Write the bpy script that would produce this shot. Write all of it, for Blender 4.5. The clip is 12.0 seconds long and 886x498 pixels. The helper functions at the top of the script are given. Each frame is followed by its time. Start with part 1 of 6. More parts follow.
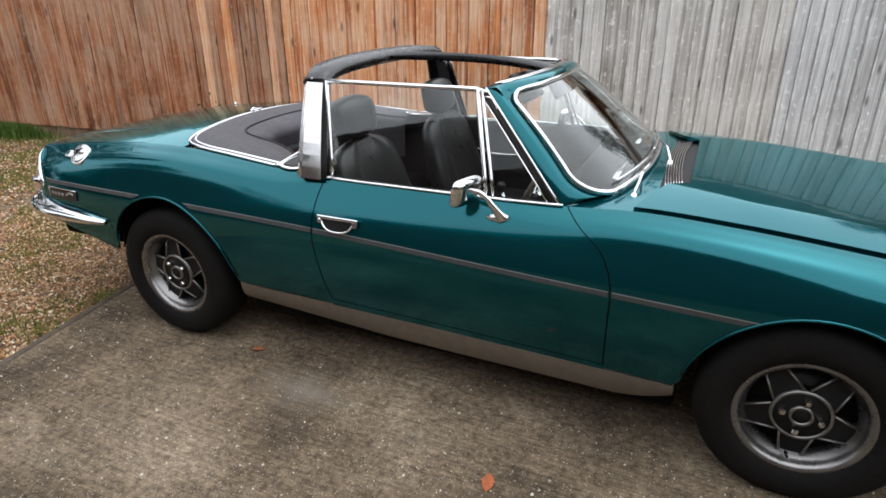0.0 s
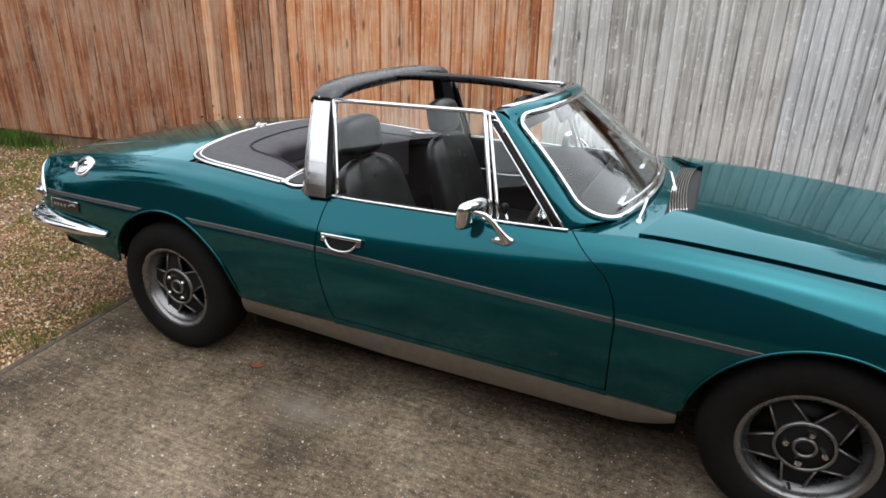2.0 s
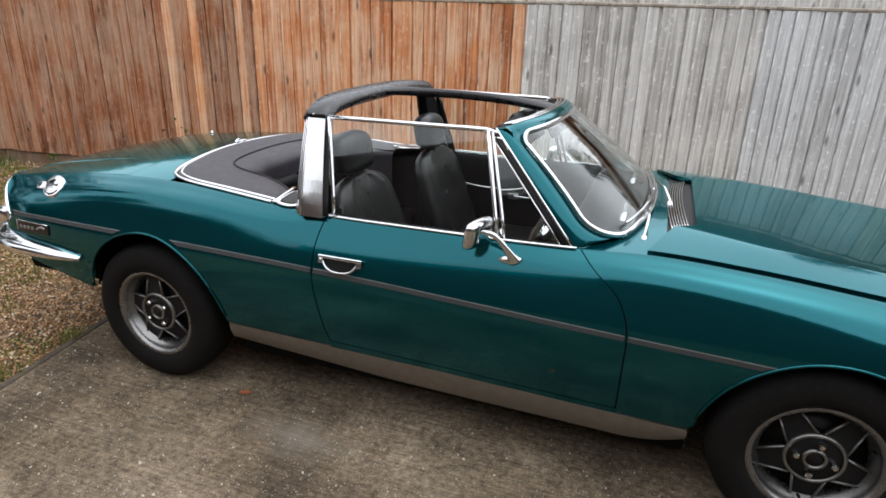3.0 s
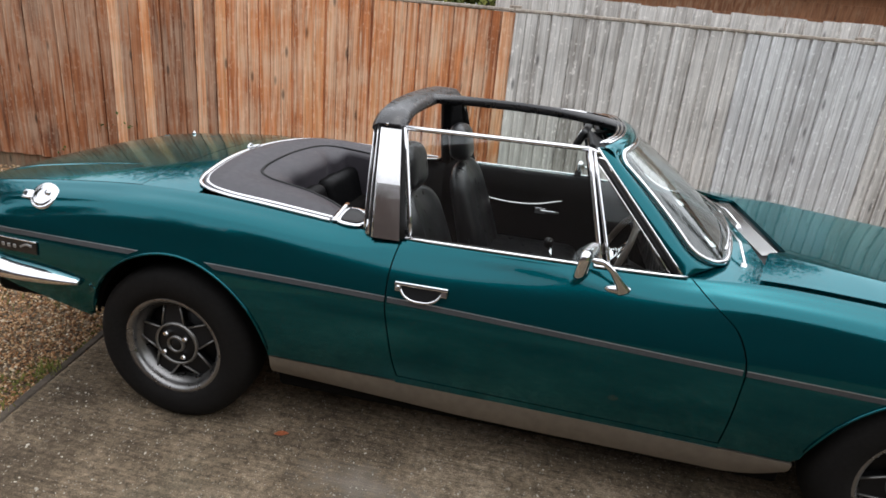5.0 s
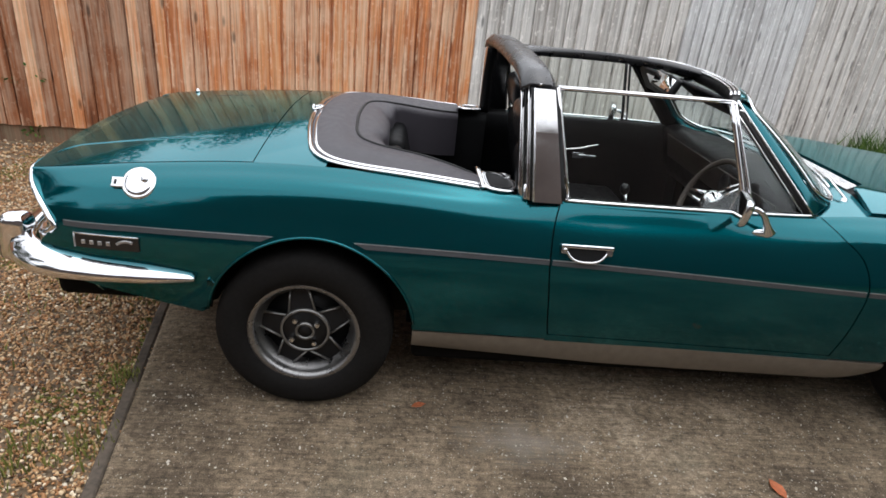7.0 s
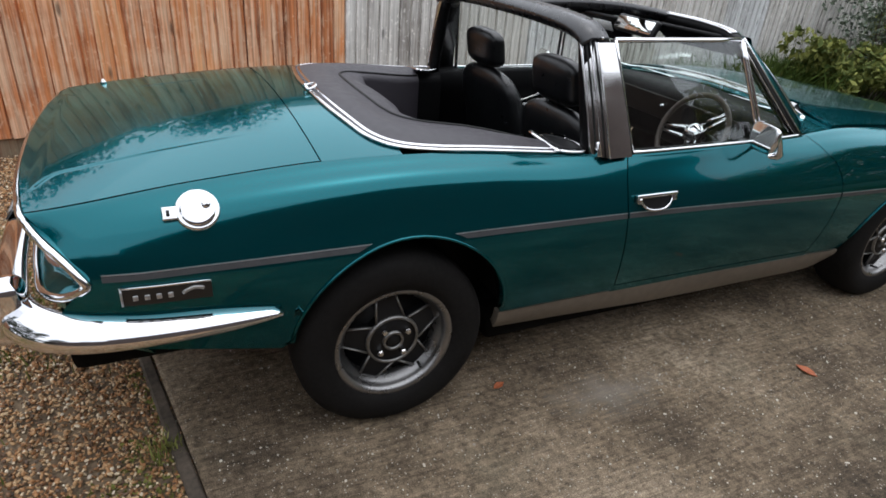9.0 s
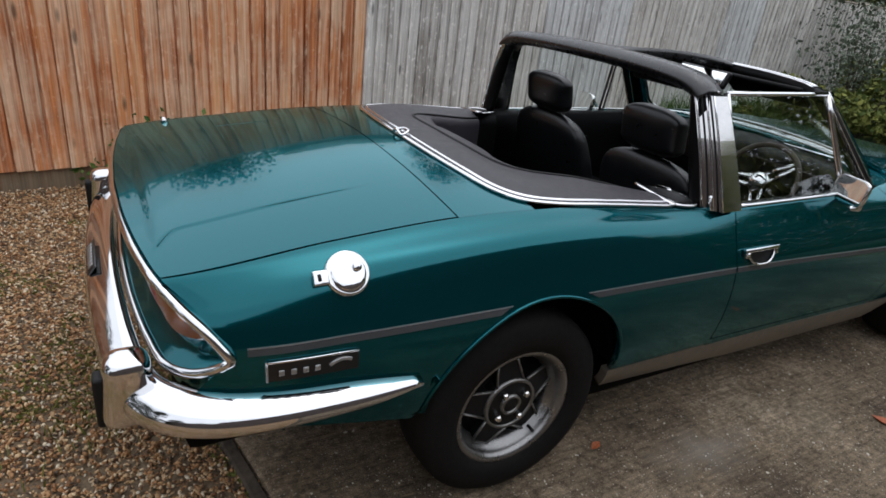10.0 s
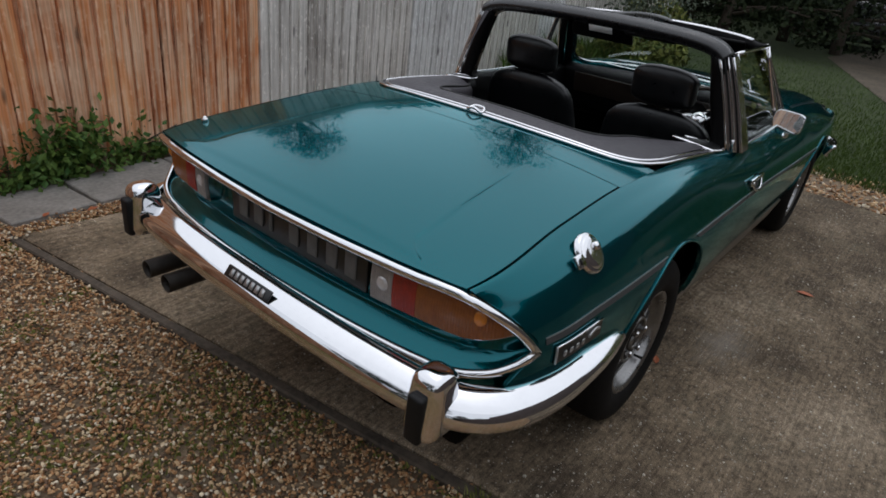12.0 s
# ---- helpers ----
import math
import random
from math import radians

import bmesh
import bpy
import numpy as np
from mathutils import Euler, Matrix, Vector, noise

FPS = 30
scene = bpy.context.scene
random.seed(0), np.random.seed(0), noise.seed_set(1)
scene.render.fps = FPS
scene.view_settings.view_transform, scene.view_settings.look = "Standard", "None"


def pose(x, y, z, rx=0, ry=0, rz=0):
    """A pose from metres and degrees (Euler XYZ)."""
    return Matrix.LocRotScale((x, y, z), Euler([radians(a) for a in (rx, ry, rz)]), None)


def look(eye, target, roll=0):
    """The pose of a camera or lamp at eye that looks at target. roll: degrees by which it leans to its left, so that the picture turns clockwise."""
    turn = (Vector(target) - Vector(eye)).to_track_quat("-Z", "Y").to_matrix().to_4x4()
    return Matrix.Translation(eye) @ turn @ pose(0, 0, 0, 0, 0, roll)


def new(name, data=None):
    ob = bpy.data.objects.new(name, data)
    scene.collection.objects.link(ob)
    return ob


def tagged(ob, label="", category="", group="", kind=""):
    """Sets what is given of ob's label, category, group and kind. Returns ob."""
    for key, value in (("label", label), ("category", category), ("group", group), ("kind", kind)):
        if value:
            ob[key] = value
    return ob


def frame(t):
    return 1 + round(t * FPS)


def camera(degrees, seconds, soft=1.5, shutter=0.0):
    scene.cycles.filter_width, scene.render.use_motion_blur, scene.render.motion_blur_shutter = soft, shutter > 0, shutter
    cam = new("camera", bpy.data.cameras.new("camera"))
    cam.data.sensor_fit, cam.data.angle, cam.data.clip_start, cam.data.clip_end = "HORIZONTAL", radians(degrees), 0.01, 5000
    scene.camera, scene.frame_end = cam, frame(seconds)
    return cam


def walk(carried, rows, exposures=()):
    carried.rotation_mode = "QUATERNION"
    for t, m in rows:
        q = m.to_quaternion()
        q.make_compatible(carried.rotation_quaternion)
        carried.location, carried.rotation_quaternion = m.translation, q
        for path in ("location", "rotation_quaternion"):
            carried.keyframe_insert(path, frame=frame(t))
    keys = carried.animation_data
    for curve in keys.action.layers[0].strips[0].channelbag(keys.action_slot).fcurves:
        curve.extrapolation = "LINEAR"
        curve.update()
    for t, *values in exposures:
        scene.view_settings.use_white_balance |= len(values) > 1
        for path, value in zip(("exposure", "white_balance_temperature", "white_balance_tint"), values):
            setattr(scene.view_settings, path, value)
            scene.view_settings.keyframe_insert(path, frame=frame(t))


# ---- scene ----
cam = camera(72.8, 12.0, soft=1.65)
PATH = [
    (0, (0.063, 0.009, 1.493), (-0.682, 1.693, 0.714), -0.0),
    (0.5, (0.061, 0.008, 1.491), (-0.688, 1.695, 0.72), 0.4),
    (1, (0.06, 0.009, 1.491), (-0.708, 1.691, 0.728), 0.4),
    (1.5, (0.056, 0.009, 1.497), (-0.716, 1.69, 0.735), 0.6),
    (2, (0.035, 0.01, 1.512), (-0.709, 1.716, 0.779), 1.4),
    (2.5, (-0.054, -0.004, 1.514), (-0.767, 1.729, 0.816), 0.8),
    (3, (-0.142, -0.001, 1.527), (-0.756, 1.768, 0.826), 1.9),
    (3.5, (-0.223, 0.077, 1.506), (-0.86, 1.869, 0.887), 2.3),
    (3.7, (-0.263, 0.103, 1.5), (-0.904, 1.879, 0.839), 2.2),
    (5.3, (-0.94, 0.022, 1.502), (-1.18, 1.885, 0.818), 5.1),
    (5.5, (-1.038, 0.033, 1.502), (-1.234, 1.867, 0.729), 4.3),
    (6, (-1.338, -0.069, 1.518), (-1.391, 1.775, 0.744), 5.4),
    (6.5, (-1.589, -0.072, 1.512), (-1.588, 1.776, 0.747), 6.6),
    (7, (-1.778, 0.005, 1.507), (-1.625, 1.813, 0.664), 6.0),
    (7.2, (-1.892, 0.009, 1.502), (-1.613, 1.805, 0.669), 6.5),
    (8.8, (-2.547, 0.339, 1.455), (-1.787, 1.992, 0.622), 4.6),
    (9, (-2.657, 0.378, 1.447), (-1.857, 1.962, 0.526), 4.8),
    (9.5, (-2.844, 0.566, 1.421), (-1.931, 2.161, 0.633), 6.7),
    (10, (-3.046, 0.717, 1.434), (-2.097, 2.273, 0.609), 7.0),
    (10.5, (-3.373, 0.812, 1.448), (-2.23, 2.197, 0.567), 9.3),
    (11, (-3.538, 0.998, 1.402), (-2.324, 2.301, 0.493), 6.1),
    (11.5, (-3.764, 1.173, 1.438), (-2.438, 2.372, 0.543), 7.8),
    (12, (-3.894, 1.34, 1.443), (-2.457, 2.397, 0.538), 7.6),
]
walk(cam, [(t, look(eye, target, roll)) for t, eye, target, roll in PATH],
     [(0.0, 0.78, 6250, 11), (5.5, 0.69, 6250, 11), (6.5, 0.84, 6250, 11), (7.0, 0.82, 6250, 11), (9.0, 0.58, 6100, 11), (10.5, 0.00, 6080, 11), (12.0, -0.26, 6050, 11)])

# ---- world, sun ----
world = bpy.data.worlds.new("overcast_sky")
scene.world = world
world.use_nodes = True
wn = world.node_tree
wn.nodes.clear()
sky = wn.nodes.new("ShaderNodeTexSky")
sky.sky_type = "NISHITA"
sky.sun_disc = False
sky.sun_elevation = radians(74)
sky.sun_rotation = radians(60)
sky.air_density, sky.dust_density, sky.ozone_density = 1.0, 4.0, 1.0
# an even layer of cloud veils the sky
hs = wn.nodes.new("ShaderNodeHueSaturation")
hs.inputs["Saturation"].default_value = 0.28
bg = wn.nodes.new("ShaderNodeBackground")
bg.inputs["Strength"].default_value = 0.15
wo = wn.nodes.new("ShaderNodeOutputWorld")
wn.links.new(sky.outputs[0], hs.inputs["Color"])
cloud = wn.nodes.new("ShaderNodeMix")
cloud.data_type = "RGBA"
cloud.inputs[0].default_value = 0.65
cloud.inputs[7].default_value = (9.0, 9.15, 9.3, 1)
wn.links.new(hs.outputs[0], cloud.inputs[6])
wn.links.new(cloud.outputs[2], bg.inputs["Color"])
wn.links.new(bg.outputs[0], wo.inputs[0])
sun_data = bpy.data.lights.new("sun", "SUN")
sun_data.energy, sun_data.angle, sun_data.color = 0.5, radians(120), (1.0, 0.97, 0.93)
sun = new("sun", sun_data)
sun.matrix_world = look((3.5, 2.0, 14), (0, 0, 0))


# ---- materials ----
def material(name):
    m = bpy.data.materials.new(name)
    m.use_nodes = True
    return m, m.node_tree.nodes, m.node_tree.links, m.node_tree.nodes["Principled BSDF"]


def plain(name, color, rough=0.5, metal=0.0, grain=0.0, scale=60.0, bump=0.0, vary=0.12, coat=0.0, spec=0.5):
    """A surface with two scales of mottling in its colour, gloss and relief."""
    m, n, l, b = material(name)
    b.inputs["Roughness"].default_value, b.inputs["Metallic"].default_value = rough, metal
    b.inputs["Coat Weight"].default_value = coat
    b.inputs["Specular IOR Level"].default_value = spec
    tc = n.new("ShaderNodeTexCoord")
    big, fine = n.new("ShaderNodeTexNoise"), n.new("ShaderNodeTexNoise")
    big.inputs["Scale"].default_value, fine.inputs["Scale"].default_value = scale * 0.12, scale
    big.inputs["Detail"].default_value = fine.inputs["Detail"].default_value = 5
    mix = n.new("ShaderNodeMix")
    mix.data_type = "FLOAT"
    mix.inputs[0].default_value = 0.5
    l.new(tc.outputs["Object"], big.inputs["Vector"])
    l.new(tc.outputs["Object"], fine.inputs["Vector"])
    l.new(big.outputs["Fac"], mix.inputs[2])
    l.new(fine.outputs["Fac"], mix.inputs[3])
    ramp = n.new("ShaderNodeValToRGB")
    lo, hi = 1 - vary * 1.6, 1 + vary * 1.6
    ramp.color_ramp.elements[0].position, ramp.color_ramp.elements[1].position = 0.3, 0.7
    ramp.color_ramp.elements[0].color = (*[c * lo for c in color], 1)
    ramp.color_ramp.elements[1].color = (*[min(1, c * hi) for c in color], 1)
    l.new(mix.outputs[0], ramp.inputs[0])
    l.new(ramp.outputs[0], b.inputs["Base Color"])
    if bump:
        bp = n.new("ShaderNodeBump")
        bp.inputs["Strength"].default_value, bp.inputs["Distance"].default_value = bump, 0.002
        l.new(fine.outputs["Fac"], bp.inputs["Height"])
        l.new(bp.outputs[0], b.inputs["Normal"])
    if grain:
        mr = n.new("ShaderNodeMapRange")
        mr.inputs[1].default_value, mr.inputs[2].default_value = 0.3, 0.7
        mr.inputs[3].default_value, mr.inputs[4].default_value = max(0.02, rough - grain), min(1, rough + grain)
        l.new(big.outputs["Fac"], mr.inputs[0])
        l.new(mr.outputs[0], b.inputs["Roughness"])
    return m


def paint_material():
    m, n, l, b = material("teal_green_paint")
    b.inputs["Base Color"].default_value = (0.0002, 0.085, 0.101, 1)
    b.inputs["Metallic"].default_value = 0.80
    b.inputs["Specular IOR Level"].default_value = 0.3
    b.inputs["Specular Tint"].default_value = (0.05, 0.80, 0.86, 1)
    b.inputs["Roughness"].default_value = 0.14
    b.inputs["Coat Weight"].default_value = 0.5
    b.inputs["Coat Roughness"].default_value = 0.035
    b.inputs["Coat IOR"].default_value = 1.5
    tc = n.new("ShaderNodeTexCoord")
    no = n.new("ShaderNodeTexNoise")
    no.inputs["Scale"].default_value, no.inputs["Detail"].default_value = 9, 3
    bp = n.new("ShaderNodeBump")
    bp.inputs["Strength"].default_value, bp.inputs["Distance"].default_value = 0.05, 0.002
    l.new(tc.outputs["Object"], no.inputs["Vector"])
    l.new(no.outputs["Fac"], bp.inputs["Height"])
    l.new(bp.outputs[0], b.inputs["Coat Normal"])
    l.new(bp.outputs[0], b.inputs["Normal"])
    dust = n.new("ShaderNodeTexNoise")
    dust.inputs["Scale"].default_value, dust.inputs["Detail"].default_value = 3, 8
    mr = n.new("ShaderNodeMapRange")
    mr.inputs[1].default_value, mr.inputs[2].default_value = 0.35, 0.75
    mr.inputs[3].default_value, mr.inputs[4].default_value = 0.01, 0.04
    l.new(tc.outputs["Object"], dust.inputs["Vector"])
    l.new(dust.outputs["Fac"], mr.inputs[0])
    l.new(mr.outputs[0], b.inputs["Coat Roughness"])
    return m


def glass_material(name, color=(0.93, 0.97, 0.95)):
    m, n, l, b = material(name)
    b.inputs["Base Color"].default_value = (*color, 1)
    b.inputs["Roughness"].default_value = 0.0
    b.inputs["IOR"].default_value = 1.43
    b.inputs["Transmission Weight"].default_value = 1.0
    return m


def board_material(name, stops, pale, pale_amount):
    """Weathered fence board: long grain, streaks, knots; each board differs."""
    m, n, l, b = material(name)
    b.inputs["Roughness"].default_value = 0.85
    tc, info = n.new("ShaderNodeTexCoord"), n.new("ShaderNodeObjectInfo")
    off = n.new("ShaderNodeVectorMath")
    off.operation = "MULTIPLY_ADD"
    comb = n.new("ShaderNodeCombineXYZ")
    for i in range(3):
        l.new(info.outputs["Random"], comb.inputs[i])
    off.inputs[1].default_value = (31, 17, 43)
    l.new(comb.outputs[0], off.inputs[0])
    l.new(tc.outputs["Object"], off.inputs[2])

    def stretched(sx, sz, detail, dist=0.0):
        mp, no = n.new("ShaderNodeMapping"), n.new("ShaderNodeTexNoise")
        mp.inputs["Scale"].default_value = (sx, sx, sz)
        no.inputs["Scale"].default_value, no.inputs["Detail"].default_value = 1.0, detail
        no.inputs["Distortion"].default_value = dist
        l.new(off.outputs[0], mp.inputs["Vector"])
        l.new(mp.outputs[0], no.inputs["Vector"])
        return no.outputs["Fac"]

    grain, streak, blotch = stretched(95, 1.6, 5, 0.5), stretched(24, 0.7, 6, 0.6), stretched(40, 2.2, 6, 0.5)
    ramp = n.new("ShaderNodeValToRGB")
    els = ramp.color_ramp.elements
    while len(els) < len(stops):
        els.new(0.5)
    for e, (p, c) in zip(els, stops):
        e.position, e.color = p, (*c, 1)
    add = n.new("ShaderNodeMath")
    add.operation = "MULTIPLY_ADD"
    add.inputs[1].default_value = 0.25
    l.new(info.outputs["Random"], add.inputs[0])
    geo = n.new("ShaderNodeNewGeometry")

    def weather(offset, scale):
        wm, wt, sb = n.new("ShaderNodeMapping"), n.new("ShaderNodeTexNoise"), n.new("ShaderNodeMath")
        wm.inputs["Location"].default_value, wm.inputs["Scale"].default_value = offset, scale
        wt.inputs["Scale"].default_value, wt.inputs["Detail"].default_value = 1.0, 6
        wt.inputs["Roughness"].default_value = 0.62
        sb.operation = "SUBTRACT"
        sb.inputs[1].default_value = 0.5
        l.new(geo.outputs["Position"], wm.inputs["Vector"])
        l.new(wm.outputs[0], wt.inputs["Vector"])
        l.new(wt.outputs["Fac"], sb.inputs[0])
        return sb.outputs[0]

    def plus(a, fac, k):
        ad = n.new("ShaderNodeMath")
        ad.operation = "MULTIPLY_ADD"
        ad.inputs[1].default_value = k
        l.new(fac, ad.inputs[0])
        l.new(a, ad.inputs[2])
        return ad.outputs[0]
    sh = n.new("ShaderNodeMath")
    sh.operation = "SUBTRACT"
    sh.inputs[1].default_value = 0.11
    l.new(streak, sh.inputs[0])
    l.new(sh.outputs[0], add.inputs[2])
    l.new(plus(add.outputs[0], weather((3, 0, 7), (3.2, 1, 1.9)), 0.75), ramp.inputs[0])
    # pale worn patches
    mr = n.new("ShaderNodeMapRange")
    mr.inputs[1].default_value, mr.inputs[2].default_value = 0.46, 0.76
    mr.inputs[3].default_value, mr.inputs[4].default_value = 0, pale_amount
    pv = n.new("ShaderNodeMath")
    pv.operation = "MULTIPLY_ADD"
    pv.inputs[1].default_value, pv.inputs[2].default_value = 7.31, 0.0
    fr = n.new("ShaderNodeMath")
    fr.operation = "FRACT"
    l.new(info.outputs["Random"], pv.inputs[0])
    l.new(pv.outputs[0], fr.inputs[0])
    bl = n.new("ShaderNodeMath")
    bl.operation = "MULTIPLY_ADD"
    bl.inputs[1].default_value = 0.18
    l.new(fr.outputs[0], bl.inputs[0])
    l.new(blotch, bl.inputs[2])
    l.new(plus(bl.outputs[0], weather((9, 0, 2), (2.2, 1, 2.4)), 0.85), mr.inputs[0])
    mx = n.new("ShaderNodeMix")
    mx.data_type = "RGBA"
    mx.inputs[7].default_value = (*pale, 1)
    l.new(mr.outputs[0], mx.inputs[0])
    l.new(ramp.outputs[0], mx.inputs[6])
    # small scuffs and lichen spots
    spot = stretched(34, 26, 4, 0.3)
    st = n.new("ShaderNodeMapRange")
    st.inputs[1].default_value, st.inputs[2].default_value = 0.60, 0.68
    st.inputs[3].default_value, st.inputs[4].default_value = 0, 0.30 + 0.35 * ("grey" in name)
    l.new(spot, st.inputs[0])
    ms = n.new("ShaderNodeMix")
    ms.data_type = "RGBA"
    ms.inputs[7].default_value = (*[min(1, v * 1.15) for v in pale], 1)
    l.new(st.outputs[0], ms.inputs[0])
    l.new(mx.outputs[2], ms.inputs[6])
    # broken pale wear along the thick edge
    sx, ed, en, ep = n.new("ShaderNodeSeparateXYZ"), n.new("ShaderNodeMapRange"), n.new("ShaderNodeMapRange"), n.new("ShaderNodeMath")
    l.new(tc.outputs["Object"], sx.inputs[0])
    ed.inputs[1].default_value, ed.inputs[2].default_value = 0.006, 0.022
    ed.inputs[3].default_value, ed.inputs[4].default_value = 0.75, 0.0
    l.new(sx.outputs[0], ed.inputs[0])
    en.inputs[1].default_value, en.inputs[2].default_value = 0.48, 0.62
    l.new(stretched(30, 9, 5, 0.3), en.inputs[0])
    ep.operation = "MULTIPLY"
    l.new(ed.outputs[0], ep.inputs[0])
    l.new(en.outputs[0], ep.inputs[1])
    me_ = n.new("ShaderNodeMix")
    me_.data_type = "RGBA"
    me_.inputs[7].default_value = (*[min(1, v * 1.1) for v in pale], 1)
    l.new(ep.outputs[0], me_.inputs[0])
    l.new(ms.outputs[2], me_.inputs[6])
    # grain lines
    g2 = n.new("ShaderNodeMapRange")
    g2.inputs[1].default_value, g2.inputs[2].default_value = 0.3, 0.6
    g2.inputs[3].default_value, g2.inputs[4].default_value = 0.74, 1.10
    l.new(grain, g2.inputs[0])
    mul = n.new("ShaderNodeVectorMath")
    mul.operation = "SCALE"
    l.new(me_.outputs[2], mul.inputs[0])
    l.new(g2.outputs[0], mul.inputs["Scale"])
    # knots
    mp, vo = n.new("ShaderNodeMapping"), n.new("ShaderNodeTexVoronoi")
    mp.inputs["Scale"].default_value = (9, 9, 2.6)
    vo.inputs["Scale"].default_value = 1.0
    l.new(off.outputs[0], mp.inputs["Vector"])
    l.new(mp.outputs[0], vo.inputs["Vector"])
    kr = n.new("ShaderNodeMapRange")
    kr.inputs[1].default_value, kr.inputs[2].default_value = 0.06, 0.15
    kr.inputs[3].default_value, kr.inputs[4].default_value = 0.35, 1.0
    l.new(vo.outputs["Distance"], kr.inputs[0])
    mul2 = n.new("ShaderNodeVectorMath")
    mul2.operation = "SCALE"
    l.new(mul.outputs[0], mul2.inputs[0])
    l.new(kr.outputs[0], mul2.inputs["Scale"])
    l.new(mul2.outputs[0], b.inputs["Base Color"])
    bp = n.new("ShaderNodeBump")
    bp.inputs["Strength"].default_value, bp.inputs["Distance"].default_value = 0.5, 0.003
    l.new(grain, bp.inputs["Height"])
    l.new(bp.outputs[0], b.inputs["Normal"])
    return m


def concrete_material():
    m, n, l, b = material("brushed_concrete")
    tc = n.new("ShaderNodeTexCoord")

    def noise_tex(scale, detail=6, stretch=(1, 1, 1), rough=0.6):
        mp, no = n.new("ShaderNodeMapping"), n.new("ShaderNodeTexNoise")
        mp.inputs["Scale"].default_value = stretch
        no.inputs["Scale"].default_value, no.inputs["Detail"].default_value = scale, detail
        no.inputs["Roughness"].default_value = rough
        l.new(tc.outputs["Object"], mp.inputs["Vector"])
        l.new(mp.outputs[0], no.inputs["Vector"])
        return no.outputs["Fac"]

    stain = noise_tex(1.5, 9, rough=0.66)
    fine = noise_tex(260, 3)
    brush = noise_tex(1.0, 4, (5, 85, 1), 0.7)
    ramp = n.new("ShaderNodeValToRGB")
    e = ramp.color_ramp.elements
    e[0].position, e[0].color = 0.36, (0.088, 0.067, 0.046, 1)
    e[1].position, e[1].color = 0.66, (0.345, 0.270, 0.188, 1)
    k = e.new(0.5)
    k.color = (0.191, 0.144, 0.095, 1)
    l.new(stain, ramp.inputs[0])

    def scaled(col, fac, a, bb, lo, hi):
        mr, sc = n.new("ShaderNodeMapRange"), n.new("ShaderNodeVectorMath")
        mr.inputs[1].default_value, mr.inputs[2].default_value = a, bb
        mr.inputs[3].default_value, mr.inputs[4].default_value = lo, hi
        sc.operation = "SCALE"
        l.new(fac, mr.inputs[0])
        l.new(col, sc.inputs[0])
        l.new(mr.outputs[0], sc.inputs["Scale"])
        return sc.outputs[0]

    c = scaled(ramp.outputs[0], fine, 0.3, 0.7, 0.42, 1.58)
    mid = noise_tex(36, 7, rough=0.78)
    c = scaled(c, mid, 0.37, 0.63, 0.50, 1.55)
    c = scaled(c, brush, 0.36, 0.64, 0.74, 1.28)
    # pale aggregate chips
    vo = n.new("ShaderNodeTexVoronoi")
    vo.inputs["Scale"].default_value = 85
    l.new(tc.outputs["Object"], vo.inputs["Vector"])
    ch = n.new("ShaderNodeMapRange")
    ch.inputs[1].default_value, ch.inputs[2].default_value = 0.16, 0.22
    ch.inputs[3].default_value, ch.inputs[4].default_value = 1, 0
    l.new(vo.outputs["Distance"], ch.inputs[0])
    sel = n.new("ShaderNodeMath")
    sel.operation = "GREATER_THAN"
    sel.inputs[1].default_value = 0.62
    sp = n.new("ShaderNodeSeparateColor")
    l.new(vo.outputs["Color"], sp.inputs[0])
    l.new(sp.outputs[0], sel.inputs[0])
    both = n.new("ShaderNodeMath")
    both.operation = "MULTIPLY"
    l.new(ch.outputs[0], both.inputs[0])
    l.new(sel.outputs[0], both.inputs[1])
    mx = n.new("ShaderNodeMix")
    mx.data_type = "RGBA"
    mx.inputs[7].default_value = (0.48, 0.43, 0.35, 1)
    l.new(both.outputs[0], mx.inputs[0])
    l.new(c, mx.inputs[6])
    # the drive is paler in the middle and darker outside, with a broken edge
    mp = n.new("ShaderNodeMapping")
    mp.inputs["Scale"].default_value = (0.45, 0.62, 1)
    ln = n.new("ShaderNodeVectorMath")
    ln.operation = "LENGTH"
    mp.vector_type = "POINT"
    l.new(tc.outputs["Object"], mp.inputs["Vector"])
    mp.inputs["Location"].default_value = (1.2 * 0.45, -3.4 * 0.62, 0)
    l.new(mp.outputs[0], ln.inputs[0])
    ws = n.new("ShaderNodeMath")
    ws.operation = "MULTIPLY_ADD"
    ws.inputs[1].default_value = 1.6
    tone_noise = noise_tex(3.5, 8, rough=0.7)
    l.new(tone_noise, ws.inputs[0])
    l.new(ln.outputs["Value"], ws.inputs[2])
    toned = scaled(mx.outputs[2], ws.outputs[0], 1.7, 2.4, 1.14, 0.76)
    # pale scraped patch beside the car
    pm, pl = n.new("ShaderNodeMapping"), n.new("ShaderNodeVectorMath")
    pm.inputs["Scale"].default_value = (1 / 0.26, 1 / 0.12, 1)
    pm.inputs["Location"].default_value = (1.28 / 0.26, -1.65 / 0.12, 0)
    pl.operation = "LENGTH"
    l.new(tc.outputs["Object"], pm.inputs["Vector"])
    l.new(pm.outputs[0], pl.inputs[0])
    pn = n.new("ShaderNodeMath")
    pn.operation = "MULTIPLY_ADD"
    pn.inputs[1].default_value = 3.2
    l.new(noise_tex(9, 8, rough=0.75), pn.inputs[0])
    l.new(pl.outputs["Value"], pn.inputs[2])
    pr_ = n.new("ShaderNodeMapRange")
